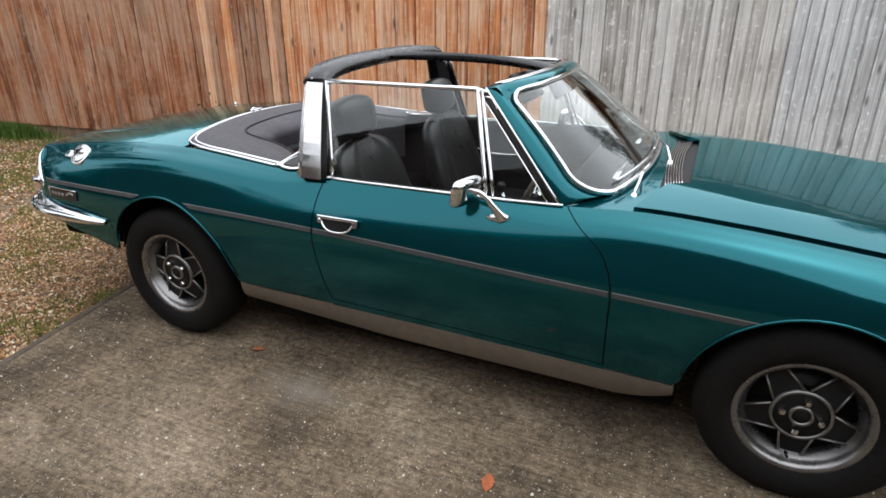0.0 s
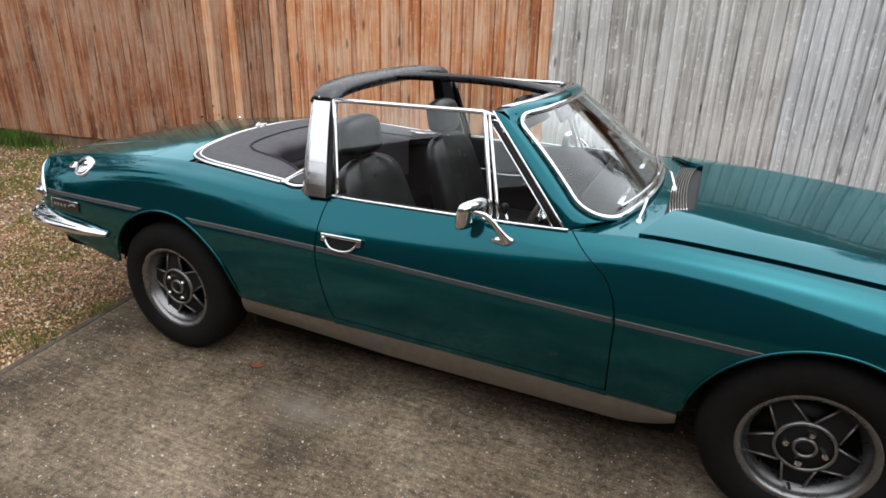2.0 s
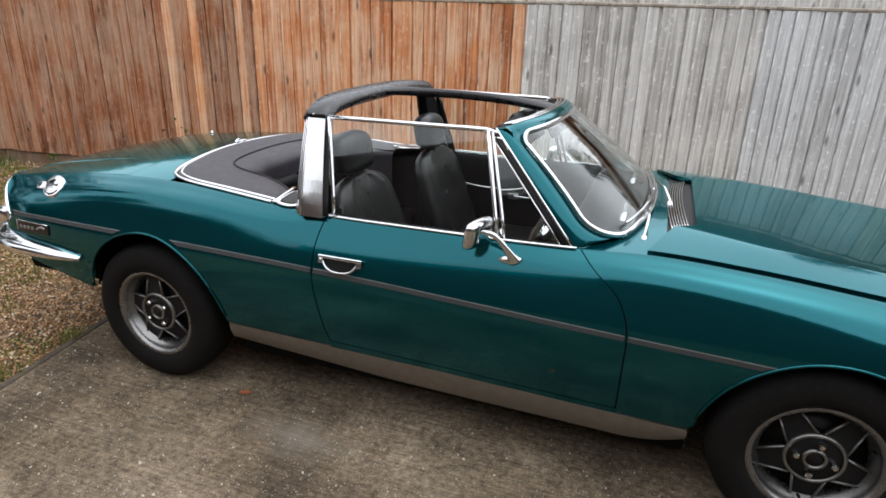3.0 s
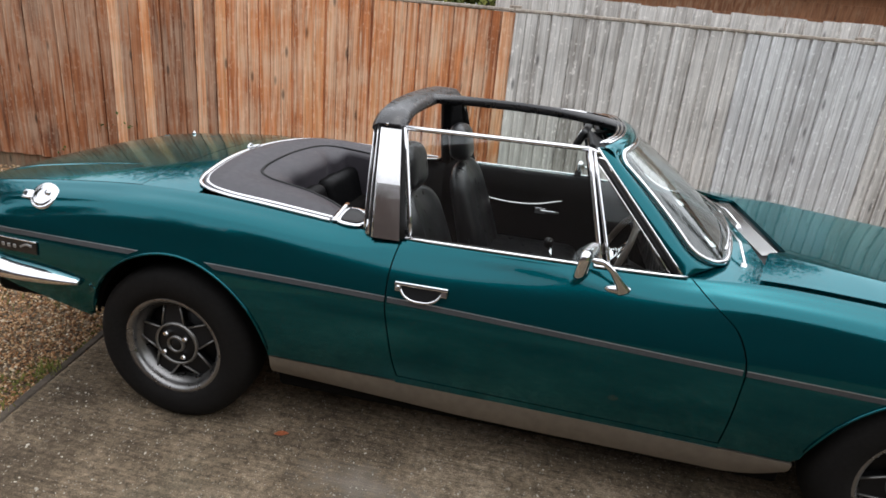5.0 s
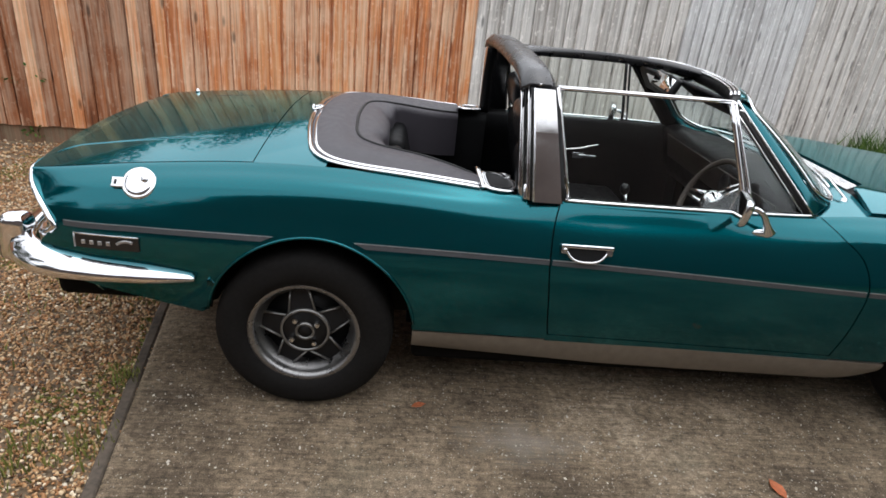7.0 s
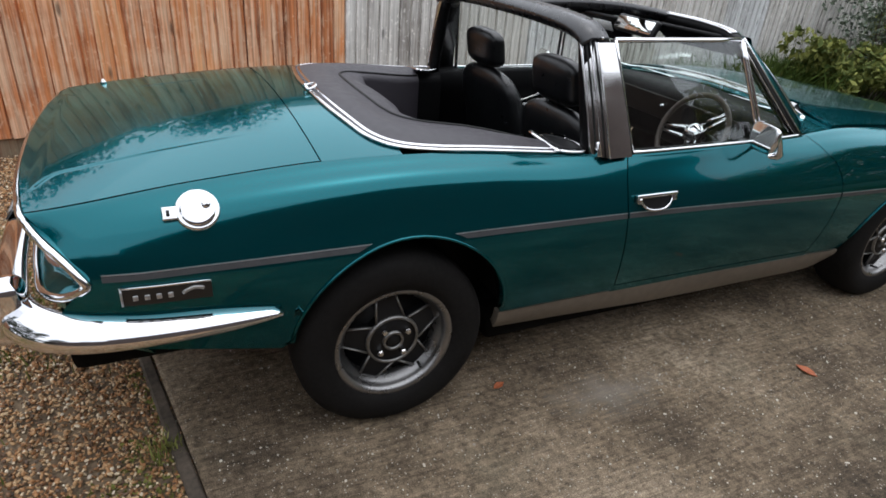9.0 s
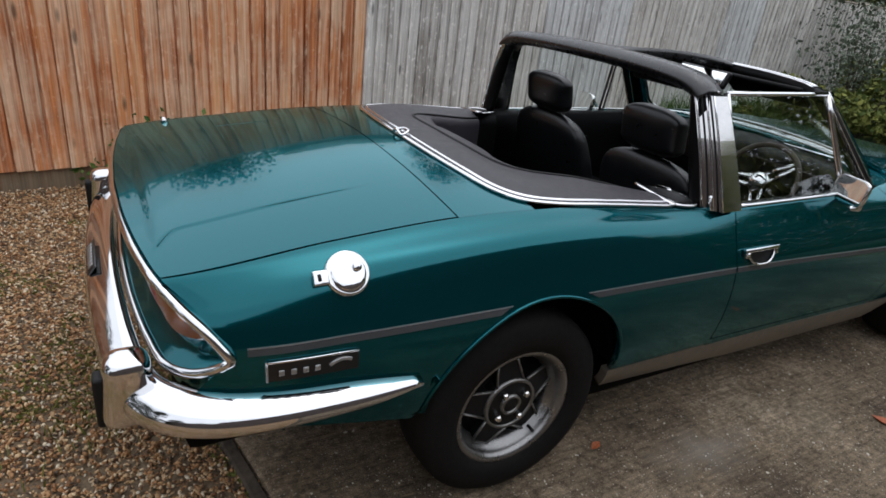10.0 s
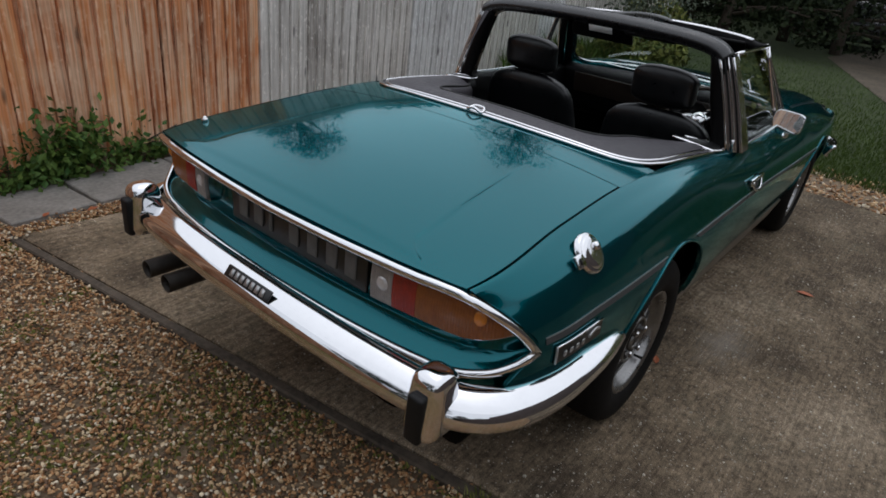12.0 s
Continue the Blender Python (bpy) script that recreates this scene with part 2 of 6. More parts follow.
    pr_.inputs[1].default_value, pr_.inputs[2].default_value = 1.7, 2.6
    pr_.inputs[3].default_value, pr_.inputs[4].default_value = 0.55, 0.0
    l.new(pn.outputs[0], pr_.inputs[0])
    px = n.new("ShaderNodeMix")
    px.data_type = "RGBA"
    px.inputs[7].default_value = (0.34, 0.30, 0.25, 1)
    l.new(pr_.outputs[0], px.inputs[0])
    l.new(toned, px.inputs[6])
    toned = px.outputs[2]
    # green-grey algae in patches
    al = noise_tex(2.3, 6)
    am = n.new("ShaderNodeMapRange")
    am.inputs[1].default_value, am.inputs[2].default_value = 0.56, 0.75
    am.inputs[3].default_value, am.inputs[4].default_value = 0, 0.35
    l.new(al, am.inputs[0])
    m2 = n.new("ShaderNodeMix")
    m2.data_type = "RGBA"
    m2.inputs[7].default_value = (0.11, 0.11, 0.075, 1)
    l.new(am.outputs[0], m2.inputs[0])
    l.new(toned, m2.inputs[6])
    l.new(m2.outputs[2], b.inputs["Base Color"])
    b.inputs["Roughness"].default_value = 0.85
    b.inputs["Specular IOR Level"].default_value = 0.2
    hsum = n.new("ShaderNodeMath")
    hsum.operation = "ADD"
    l.new(fine, hsum.inputs[0])
    l.new(brush, hsum.inputs[1])
    bp = n.new("ShaderNodeBump")
    bp.inputs["Strength"].default_value, bp.inputs["Distance"].default_value = 1.0, 0.008
    l.new(hsum.outputs[0], bp.inputs["Height"])
    l.new(bp.outputs[0], b.inputs["Normal"])
    return m


def pebble_material():
    m, n, l, b = material("mixed_shingle")
    geo, ramp = n.new("ShaderNodeNewGeometry"), n.new("ShaderNodeValToRGB")
    e = ramp.color_ramp.elements
    e[0].position, e[0].color = 0.0, (0.07, 0.056, 0.042, 1)
    e[1].position, e[1].color = 1.0, (0.62, 0.55, 0.44, 1)
    for p, c in ((0.2, (0.23, 0.104, 0.038)), (0.42, (0.40, 0.198, 0.078)), (0.6, (0.46, 0.268, 0.122)), (0.82, (0.57, 0.400, 0.220)), (0.94, (0.76, 0.64, 0.46))):
        k = e.new(p)
        k.color = (*c, 1)
    l.new(geo.outputs["Random Per Island"], ramp.inputs[0])
    l.new(ramp.outputs[0], b.inputs["Base Color"])
    b.inputs["Roughness"].default_value = 0.6
    return m


def leaf_material(name, a, c, rough=0.5):
    m, n, l, b = material(name)
    geo, ramp = n.new("ShaderNodeNewGeometry"), n.new("ShaderNodeValToRGB")
    e = ramp.color_ramp.elements
    e[0].color, e[1].color = (*a, 1), (*c, 1)
    l.new(geo.outputs["Random Per Island"], ramp.inputs[0])
    l.new(ramp.outputs[0], b.inputs["Base Color"])
    b.inputs["Roughness"].default_value = rough
    b.inputs["Specular IOR Level"].default_value = 0.2
    return m


PAINT = paint_material()
CHROME = plain("chrome", (0.74, 0.74, 0.75), 0.06, 1.0, grain=0.03, scale=40, vary=0.02)
STEEL = plain("brushed_stainless_steel", (0.66, 0.65, 0.64), 0.11, 1.0, grain=0.06, scale=90, vary=0.05)
ALLOY = plain("silver_wheel_alloy", (0.23, 0.225, 0.215), 0.36, 0.85, grain=0.08, scale=120, vary=0.1)
RIM_ALLOY = plain("polished_rim_alloy", (0.25, 0.245, 0.24), 0.30, 0.9, grain=0.08, scale=120, vary=0.1)
SPOKE_GREY = plain("dark_grey_wheel_paint", (0.010, 0.010, 0.011), 0.5, 0.2, scale=90, vary=0.2, spec=0.3)
BLACK = plain("black_paint", (0.005, 0.005, 0.0055), 0.45, scale=50, vary=0.2, spec=0.3)
RUBBER = plain("tyre_rubber", (0.0088, 0.0080, 0.0075), 0.8, grain=0.1, scale=70, bump=0.15, vary=0.3, spec=0.15)
SEAL = plain("black_rubber_seal", (0.006, 0.006, 0.006), 0.6, scale=90, vary=0.2, spec=0.3)
VINYL = plain("black_vinyl", (0.0026, 0.0026, 0.0029), 0.5, grain=0.06, scale=260, bump=0.12, vary=0.15, spec=0.10)
HOOP_VINYL = plain("satin_black_vinyl", (0.009, 0.009, 0.0105), 0.30, grain=0.08, scale=300, bump=0.15, vary=0.15, spec=0.7)
SEAT_VINYL = plain("black_seat_vinyl", (0.0042, 0.0047, 0.0054), 0.34, grain=0.08, scale=180, bump=0.12, vary=0.15, spec=0.4)
TONNEAU = plain("charcoal_vinyl_cover", (0.032, 0.028, 0.034), 0.52, grain=0.07, scale=380, bump=0.35, vary=0.12)
CARPET = plain("black_carpet", (0.004, 0.004, 0.0045), 0.95, scale=500, bump=0.6, vary=0.3, spec=0.1)
PIPE = plain("sooty_steel", (0.020, 0.016, 0.012), 0.6, 0.3, scale=40, vary=0.4)
# near black: deep shade in the arches and underneath is put into this colour
UNDER = plain("shade_black_underside", (0.004, 0.0035, 0.003), 0.95, scale=25, vary=0.4, spec=0.1)
SILL = plain("silver_sill_paint", (0.165, 0.14, 0.11), 0.45, 0.35, grain=0.1, scale=30, vary=0.12)
TAPE = plain("grey_side_stripe", (0.050, 0.052, 0.055), 0.5, scale=60, vary=0.08)
BADGE_BLACK = plain("badge_black", (0.010, 0.010, 0.010), 0.3, scale=60, vary=0.1)
BADGE_SILVER = plain("badge_silver", (0.45, 0.45, 0.45), 0.35, 0.8, scale=60, vary=0.1)
PLATE_GREY = plain("raised_silver_grey", (0.11, 0.106, 0.10), 0.5, scale=60, vary=0.1)
AMBER = plain("amber_lens", (0.22, 0.062, 0.009), 0.12, scale=500, bump=0.3, vary=0.15, coat=0.6)
RED = plain("red_lens", (0.26, 0.014, 0.009), 0.12, scale=500, bump=0.3, vary=0.15, coat=0.6)
CLEAR = plain("clear_lens", (0.26, 0.235, 0.225), 0.15, scale=500, bump=0.3, vary=0.15, coat=0.6)
LENS_BRIGHT = plain("clear_lens_bullseye", (0.62, 0.60, 0.60), 0.15, 0.3, scale=200, vary=0.1, coat=0.6)
# lighter copy of the amber: paints the reflector's highlight behind the lens
AMBER_HIGHLIGHT = plain("amber_reflector_highlight", (0.62, 0.20, 0.015), 0.15, scale=300, bump=0.3, vary=0.15, coat=0.6)
DASH_WOOD = plain("dark_dash_wood", (0.016, 0.011, 0.008), 0.3, scale=90, vary=0.3)
LABEL_WHITE = plain("white_label", (0.80, 0.80, 0.78), 0.4, scale=60, vary=0.03)
LEATHER_RIM = plain("brown_leather", (0.055, 0.040, 0.030), 0.5, scale=300, bump=0.3, vary=0.2)
MIRROR = plain("mirror_glass", (0.88, 0.90, 0.90), 0.02, 1.0, scale=10, vary=0.01)
GLASS = glass_material("window_glass")
SCREEN_GLASS = glass_material("windscreen_glass", (0.90, 0.96, 0.94))
ORANGE_BOARD = board_material("red_brown_weathered_board", ((0.16, (0.17, 0.052, 0.018)), (0.33, (0.43, 0.138, 0.046)), (0.52, (0.66, 0.250, 0.092)), (0.80, (0.78, 0.40, 0.19))), (0.80, 0.56, 0.38), 0.75)
# redder left-hand boards; lens falloff towards the corner is also darkened into the colour
RED_BOARD = board_material("dark_red_brown_weathered_board", ((0.18, (0.085, 0.027, 0.011)), (0.36, (0.225, 0.074, 0.027)), (0.54, (0.36, 0.130, 0.050)), (0.82, (0.49, 0.24, 0.125))), (0.52, 0.36, 0.25), 0.65)
GREY_BOARD = board_material("silver_grey_weathered_board", ((0.16, (0.22, 0.195, 0.170)), (0.40, (0.42, 0.392, 0.360)), (0.60, (0.57, 0.545, 0.51)), (0.9, (0.72, 0.70, 0.675))), (0.80, 0.77, 0.725), 0.65)
PALE_BOARD = board_material("pale_grey_weathered_board", ((0.2, (0.42, 0.41, 0.40)), (0.5, (0.56, 0.555, 0.55)), (0.85, (0.70, 0.70, 0.70))), (0.80, 0.81, 0.80), 0.6)
RAIL_WOOD = board_material("old_rail_timber", ((0.2, (0.20, 0.16, 0.12)), (0.5, (0.36, 0.30, 0.24)), (0.8, (0.48, 0.42, 0.35))), (0.5, 0.45, 0.4), 0.4)
SHED_WOOD = board_material("brown_stained_boards", ((0.2, (0.14, 0.055, 0.022)), (0.5, (0.24, 0.10, 0.045)), (0.8, (0.33, 0.15, 0.07))), (0.34, 0.2, 0.12), 0.3)
BASE_BOARD = board_material("damp_gravel_board", ((0.2, (0.084, 0.046, 0.026)), (0.5, (0.180, 0.090, 0.048)), (0.8, (0.276, 0.156, 0.096))), (0.240, 0.216, 0.144), 0.5)
CONCRETE = concrete_material()
FLAG = plain("grey_paving", (0.23, 0.212, 0.19), 0.85, scale=45, bump=0.5, vary=0.25)
EARTH = plain("gravelly_earth", (0.17, 0.122, 0.075), 0.95, scale=80, bump=0.9, vary=0.45)
PEBBLE = pebble_material()
GRASS = leaf_material("rough_grass", (0.032, 0.062, 0.009), (0.080, 0.118, 0.020), 0.8)
MOSS = leaf_material("moss_green", (0.09, 0.11, 0.022), (0.25, 0.25, 0.07), 0.8)
TUFT = leaf_material("fresh_grass", (0.035, 0.085, 0.013), (0.12, 0.19, 0.036), 0.7)
TURF = plain("turf", (0.032, 0.048, 0.011), 0.95, scale=30, bump=0.8, vary=0.4)
IVY = leaf_material("ivy_leaf", (0.035, 0.085, 0.017), (0.13, 0.20, 0.042))
BUSH_LEAF = leaf_material("shrub_leaf", (0.045, 0.072, 0.015), (0.23, 0.235, 0.058), 0.75)
GREY_LEAF = leaf_material("grey_green_leaf", (0.05, 0.07, 0.045), (0.13, 0.155, 0.105))
HEDGE_LEAF = leaf_material("hedge_leaf", (0.06, 0.085, 0.020), (0.26, 0.27, 0.07), 0.75)
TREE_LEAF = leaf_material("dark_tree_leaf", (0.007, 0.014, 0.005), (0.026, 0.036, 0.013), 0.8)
BARK = plain("bark", (0.06, 0.045, 0.032), 0.9, scale=30, bump=0.8, vary=0.35)
EDGING = plain("weathered_edging_timber", (0.075, 0.058, 0.042), 0.9, scale=60, bump=0.6, vary=0.4)
GRIT = leaf_material("pale_grit", (0.16, 0.13, 0.095), (0.72, 0.66, 0.55), 0.7)
TRACK = plain("sandy_track", (0.10, 0.08, 0.056), 0.95, scale=12, bump=0.5, vary=0.3)
DEAD_LEAF = plain("fallen_leaf", (0.36, 0.10, 0.035), 0.6, scale=120, vary=0.25)
BRICK = plain("distant_brick", (0.085, 0.066, 0.060), 0.9, scale=20, vary=0.3)
ROOF = plain("distant_roof", (0.07, 0.05, 0.042), 0.9, scale=20, vary=0.3)
DARK_PAINT = plain("dark_car_paint", (0.01, 0.012, 0.016), 0.25, scale=10, vary=0.2, coat=0.8)


# ---- mesh helpers ----
def part(name, data, mat, parent=None, label="", smooth=True, matrix=None):
    """Links a bmesh, mesh or (verts, faces) as ONE object under a thing or part."""
    if isinstance(data, bmesh.types.BMesh):
        me = bpy.data.meshes.new(name)
        data.to_mesh(me)
        data.free()
    elif isinstance(data, tuple):
        me = bpy.data.meshes.new(name)
        me.from_pydata([tuple(map(float, v)) for v in data[0]], [], [tuple(map(int, f)) for f in data[1]])
        me.update()
    else:
        me = data
    if mat is not None and not me.materials:
        me.materials.append(mat)
    if smooth and me.polygons:
        me.polygons.foreach_set("use_smooth", [True] * len(me.polygons))
    ob = new(name, me)
    if parent is not None:
        ob.parent = parent
    if matrix is not None:
        ob.matrix_local = matrix
    return tagged(ob, label) if label else ob


def thing(name, at, label, category, group="", kind=""):
    ob = new(name)
    ob.location = at
    ob.empty_display_size = 0.2
    return tagged(ob, label, category, group, kind)


def spline(*pts):
    """Smooth function through (x, y) points."""
    xs = np.array([p[0] for p in pts], float)
    ys = np.array([p[1] for p in pts], float)
    sl = np.diff(ys) / np.diff(xs)
    m = np.empty_like(ys)
    m[0], m[-1] = sl[0], sl[-1]
    h = np.diff(xs)
    m[1:-1] = (sl[:-1] * h[1:] + sl[1:] * h[:-1]) / (h[1:] + h[:-1])

    def f(x):
        x = min(max(float(x), xs[0]), xs[-1])
        i = min(max(int(np.searchsorted(xs, x)) - 1, 0), len(xs) - 2)
        t = (x - xs[i]) / h[i]
        return float((2 * t**3 - 3 * t**2 + 1) * ys[i] + (t**3 - 2 * t**2 + t) * h[i] * m[i] + (-2 * t**3 + 3 * t**2) * ys[i + 1] + (t**3 - t**2) * h[i] * m[i + 1])

    return f


def smoothed(pts, per=8, closed=False):
    """A finer run of points through pts."""
    P = [np.array(p, float) for p in pts]
    n = len(P)
    out = []
    for i in range(n if closed else n - 1):
        if closed:
            a, b, c, d = P[(i - 1) % n], P[i], P[(i + 1) % n], P[(i + 2) % n]
        else:
            b, c = P[i], P[i + 1]
            a = P[i - 1] if i else 2 * b - c
            d = P[i + 2] if i + 2 < n else 2 * c - b
        for k in range(per):
            t = k / per
            out.append(0.5 * (2 * b + (c - a) * t + (2 * a - 5 * b + 4 * c - d) * t * t + (3 * b - a - 3 * c + d) * t**3))
    if not closed:
        out.append(P[-1])
    return out


def sheet(P, flange=0.012, flip=False):
    """A surface through a grid of points, with its edges turned in by flange."""
    P = np.array(P, float)
    nu, nv = P.shape[:2]
    du, dv = np.gradient(P, axis=0), np.gradient(P, axis=1)
    N = np.cross(du, dv)
    N /= np.maximum(np.linalg.norm(N, axis=2, keepdims=True), 1e-9)
    if flip:
        N = -N
    verts = [tuple(p) for p in P.reshape(-1, 3)]
    faces = []
    for i in range(nu - 1):
        for j in range(nv - 1):
            q = (i * nv + j, (i + 1) * nv + j, (i + 1) * nv + j + 1, i * nv + j + 1)
            faces.append(q[::-1] if flip else q)
    if flange:
        ring = [(i, 0) for i in range(nu)] + [(nu - 1, j) for j in range(1, nv)] + [(i, nv - 1) for i in range(nu - 2, -1, -1)] + [(0, j) for j in range(nv - 2, 0, -1)]
        s = len(verts)
        for i, j in ring:
            verts.append(tuple(P[i, j]))
            verts.append(tuple(P[i, j] - N[i, j] * flange))
        k = len(ring)
        for a in range(k):
            b = (a + 1) % k
            q = (s + 2 * a, s + 2 * a + 1, s + 2 * b + 1, s + 2 * b)
            faces.append(q[::-1] if flip else q)
    return verts, faces


def slab(P, thick, flip=False):
    """A closed plate of that thickness under a grid of points, sharp at its rim."""
    P = np.array(P, float)
    nu, nv = P.shape[:2]
    N = np.cross(np.gradient(P, axis=0), np.gradient(P, axis=1))
    N /= np.maximum(np.linalg.norm(N, axis=2, keepdims=True), 1e-9)
    Q = P + (thick if flip else -thick) * N
    a, fa = sheet(P, 0, flip)
    b, fb = sheet(Q, 0, not flip)
    n = len(a)
    verts, faces = a + b, fa + [tuple(i + n for i in f) for f in fb]
    ring = [i * nv for i in range(nu)] + [(nu - 1) * nv + j for j in range(1, nv)] + [i * nv + nv - 1 for i in range(nu - 2, -1, -1)] + [j for j in range(nv - 2, 0, -1)]
    s, k = len(verts), len(ring)
    verts = verts + [a[i] for i in ring] + [b[i] for i in ring]
    for i in range(k):
        j = (i + 1) % k
        f = (s + i, s + k + i, s + k + j, s + j)
        faces.append(f[::-1] if flip else f)
    return verts, faces


def sweep(path, profile, closed=False, up=(0, 0, 1), scale=None):
    """A profile (a loop of (across, up)) carried along a path, with capped ends."""
    P = [Vector(p) for p in path]
    n, k = len(P), len(profile)
    verts, faces = [], []
    for i, p in enumerate(P):
        a, b = (P[i - 1] if (i or closed) else p), (P[(i + 1) % n] if (i < n - 1 or closed) else p)
        t = (b - a).normalized()
        side = t.cross(Vector(up))
        side = side.normalized() if side.length > 1e-6 else Vector((1, 0, 0))
        u = side.cross(t)
        s = scale(i / max(1, n - 1)) if scale else 1.0
        su, sv = s if isinstance(s, tuple) else (s, s)
        for x, y in profile:
            verts.append(tuple(p + side * x * su + u * y * sv))
    for i in range(n if closed else n - 1):
        for j in range(k):
            a, b = i * k + j, i * k + (j + 1) % k
            c, d = ((i + 1) % n) * k + (j + 1) % k, ((i + 1) % n) * k + j
            faces.append((a, b, c, d))
    if not closed:
        faces.append(tuple(range(k))[::-1])
        faces.append(tuple((n - 1) * k + j for j in range(k)))
    return verts, faces


def ring_profile(rx, ry=None, n=10):
    ry = rx if ry is None else ry
    return [(rx * math.cos(2 * math.pi * i / n), ry * math.sin(2 * math.pi * i / n)) for i in range(n)]


def box_profile(w, h, c=0.15):
    a, b = w / 2, h / 2
    k = min(a, b) * c * 2
    return [(a - k, -b), (a, -b + k), (a, b - k), (a - k, b), (-a + k, b), (-a, b - k), (-a, -b + k), (-a + k, -b)]


def lathe(profile, n=40, axis="y"):
    """A loop of (radius, along) points turned round an axis."""
    verts, faces = [], []
    k = len(profile)
    for i in range(n):
        a = 2 * math.pi * i / n
        for r, h in profile:
            c, s = r * math.cos(a), r * math.sin(a)
            verts.append((c, h, s) if axis == "y" else (h, c, s) if axis == "x" else (c, s, h))
    for i in range(n):
        for j in range(k - 1):
            faces.append((i * k + j, i * k + j + 1, ((i + 1) % n) * k + j + 1, ((i + 1) % n) * k + j))
    return verts, faces


def block(sx, sy, sz, at=(0, 0, 0), bevel=0.01, seg=2, rot=None, taper=None):
    """A box with rounded edges; taper scales its top in x and y."""
    bm = bmesh.new()
    bmesh.ops.create_cube(bm, size=1)
    bmesh.ops.scale(bm, vec=(sx, sy, sz), verts=bm.verts)
    if taper:
        for v in bm.verts:
            if v.co.z > 0:
                v.co.x, v.co.y = v.co.x * taper[0], v.co.y * taper[1]
    if bevel:
        bmesh.ops.bevel(bm, geom=list(bm.edges), offset=bevel, segments=seg, profile=0.6, affect="EDGES")
    m = Matrix.Translation(at) @ (rot.to_4x4() if rot else Matrix())
    bmesh.ops.transform(bm, matrix=m, verts=bm.verts)
    return bm


def joined(*parts_):
    """Several (verts, faces) as one."""
    V, F = [], []
    for v, f in parts_:
        s = len(V)
        V += list(v)
        F += [tuple(i + s for i in q) for q in f]
    return V, F


def vf(bm):
    bm.verts.index_update()
    r = ([tuple(v.co) for v in bm.verts], [tuple(v.index for v in f.verts) for f in bm.faces])
    bm.free()
    return r


def moved(data, m):
    return [tuple(m @ Vector(v)) for v in data[0]], data[1]

# ---- the car ----
# x runs forward along the car, y across it (the near side is negative), z up
CAR_Y = 2.56
car = thing("car", (0, CAR_Y, 0), "teal green classic convertible with chrome bumpers, parked on concrete", "car")

half_width = spline((-3.06, 0.60), (-2.98, 0.70), (-2.9, 0.745), (-2.8, 0.770), (-2.6, 0.786), (-2.4, 0.796), (-2.1, 0.802), (-1.7, 0.799), (-1.25, 0.794), (-0.5, 0.794), (0.0, 0.798), (0.46, 0.802), (0.8, 0.79), (1.1, 0.745), (1.25, 0.68))
edge_d = spline((-3.06, 0.60), (-2.975, 0.625), (-2.6, 0.628), (-2.27, 0.626), (-2.1, 0.632), (-1.8, 0.640), (-1.5, 0.665), (-1.3, 0.692), (-1.0, 0.698), (-0.6, 0.692), (-0.33, 0.670), (-0.1, 0.650), (0.2, 0.652), (0.6, 0.648), (1.0, 0.62), (1.25, 0.57))
edge_z = spline((-3.06, 0.788), (-2.975, 0.800), (-2.6, 0.846), (-2.27, 0.873), (-2.05, 0.879), (-1.8, 0.872), (-1.5, 0.853), (-1.25, 0.848), (-0.7, 0.850), (-0.33, 0.851), (-0.1, 0.858), (0.2, 0.847), (0.6, 0.812), (1.0, 0.768), (1.25, 0.72))
crown = spline((-3.06, 0.012), (-2.9, 0.020), (-2.5, 0.032), (-2.15, 0.040), (-1.6, 0.03), (-0.33, 0.02), (0.0, 0.03), (0.6, 0.03), (1.25, 0.02))
stripe_z = spline((-2.9, 0.672), (-2.18, 0.678), (-1.27, 0.663), (-0.13, 0.624), (0.35, 0.612))
tail_x = spline((0.30, -2.84), (0.48, -2.91), (0.56, -2.94), (0.615, -2.905), (0.645, -2.870), (0.665, -2.856), (0.72, -2.893), (0.765, -2.935), (0.80, -2.975), (0.9, -2.99))
door_rear_x = spline((0.30, -1.20), (0.36, -1.22), (0.53, -1.252), (0.66, -1.269), (0.79, -1.262), (0.855, -1.245))
door_front_x = spline((0.30, -0.14), (0.34, -0.14), (0.54, -0.138), (0.64, -0.140), (0.70, -0.158), (0.75, -0.190), (0.80, -0.255), (0.855, -0.325))
REAR_ARCH, FRONT_ARCH = (-2.052, 0.338, 0.347), (0.46, 0.300, 0.357)


def bottom_z(x):
    if x < -2.052:
        rest = 0.372 + max(0, -2.42 - x) * 0.24
    elif x > 0.46:
        rest = 0.33 + max(0, x - 0.82) * 0.2
    else:
        rest = 0.344 - (x + 1.7) * 0.0165
    for cx, cz, r in (REAR_ARCH, FRONT_ARCH):
        if abs(x - cx) < r:
            return max(rest, cz + math.sqrt(r * r - (x - cx) ** 2))
    return rest


def door_low(x):
    return 0.360 - 0.022 * (x + 1.207)


SECTIONS = {}
shoulder = spline((-3.06, 0.0), (-2.9, 0.004), (-2.6, 0.014), (-2.2, 0.018), (-1.5, 0.015), (-0.3, 0.015), (0.2, 0.010), (1.25, 0.004))


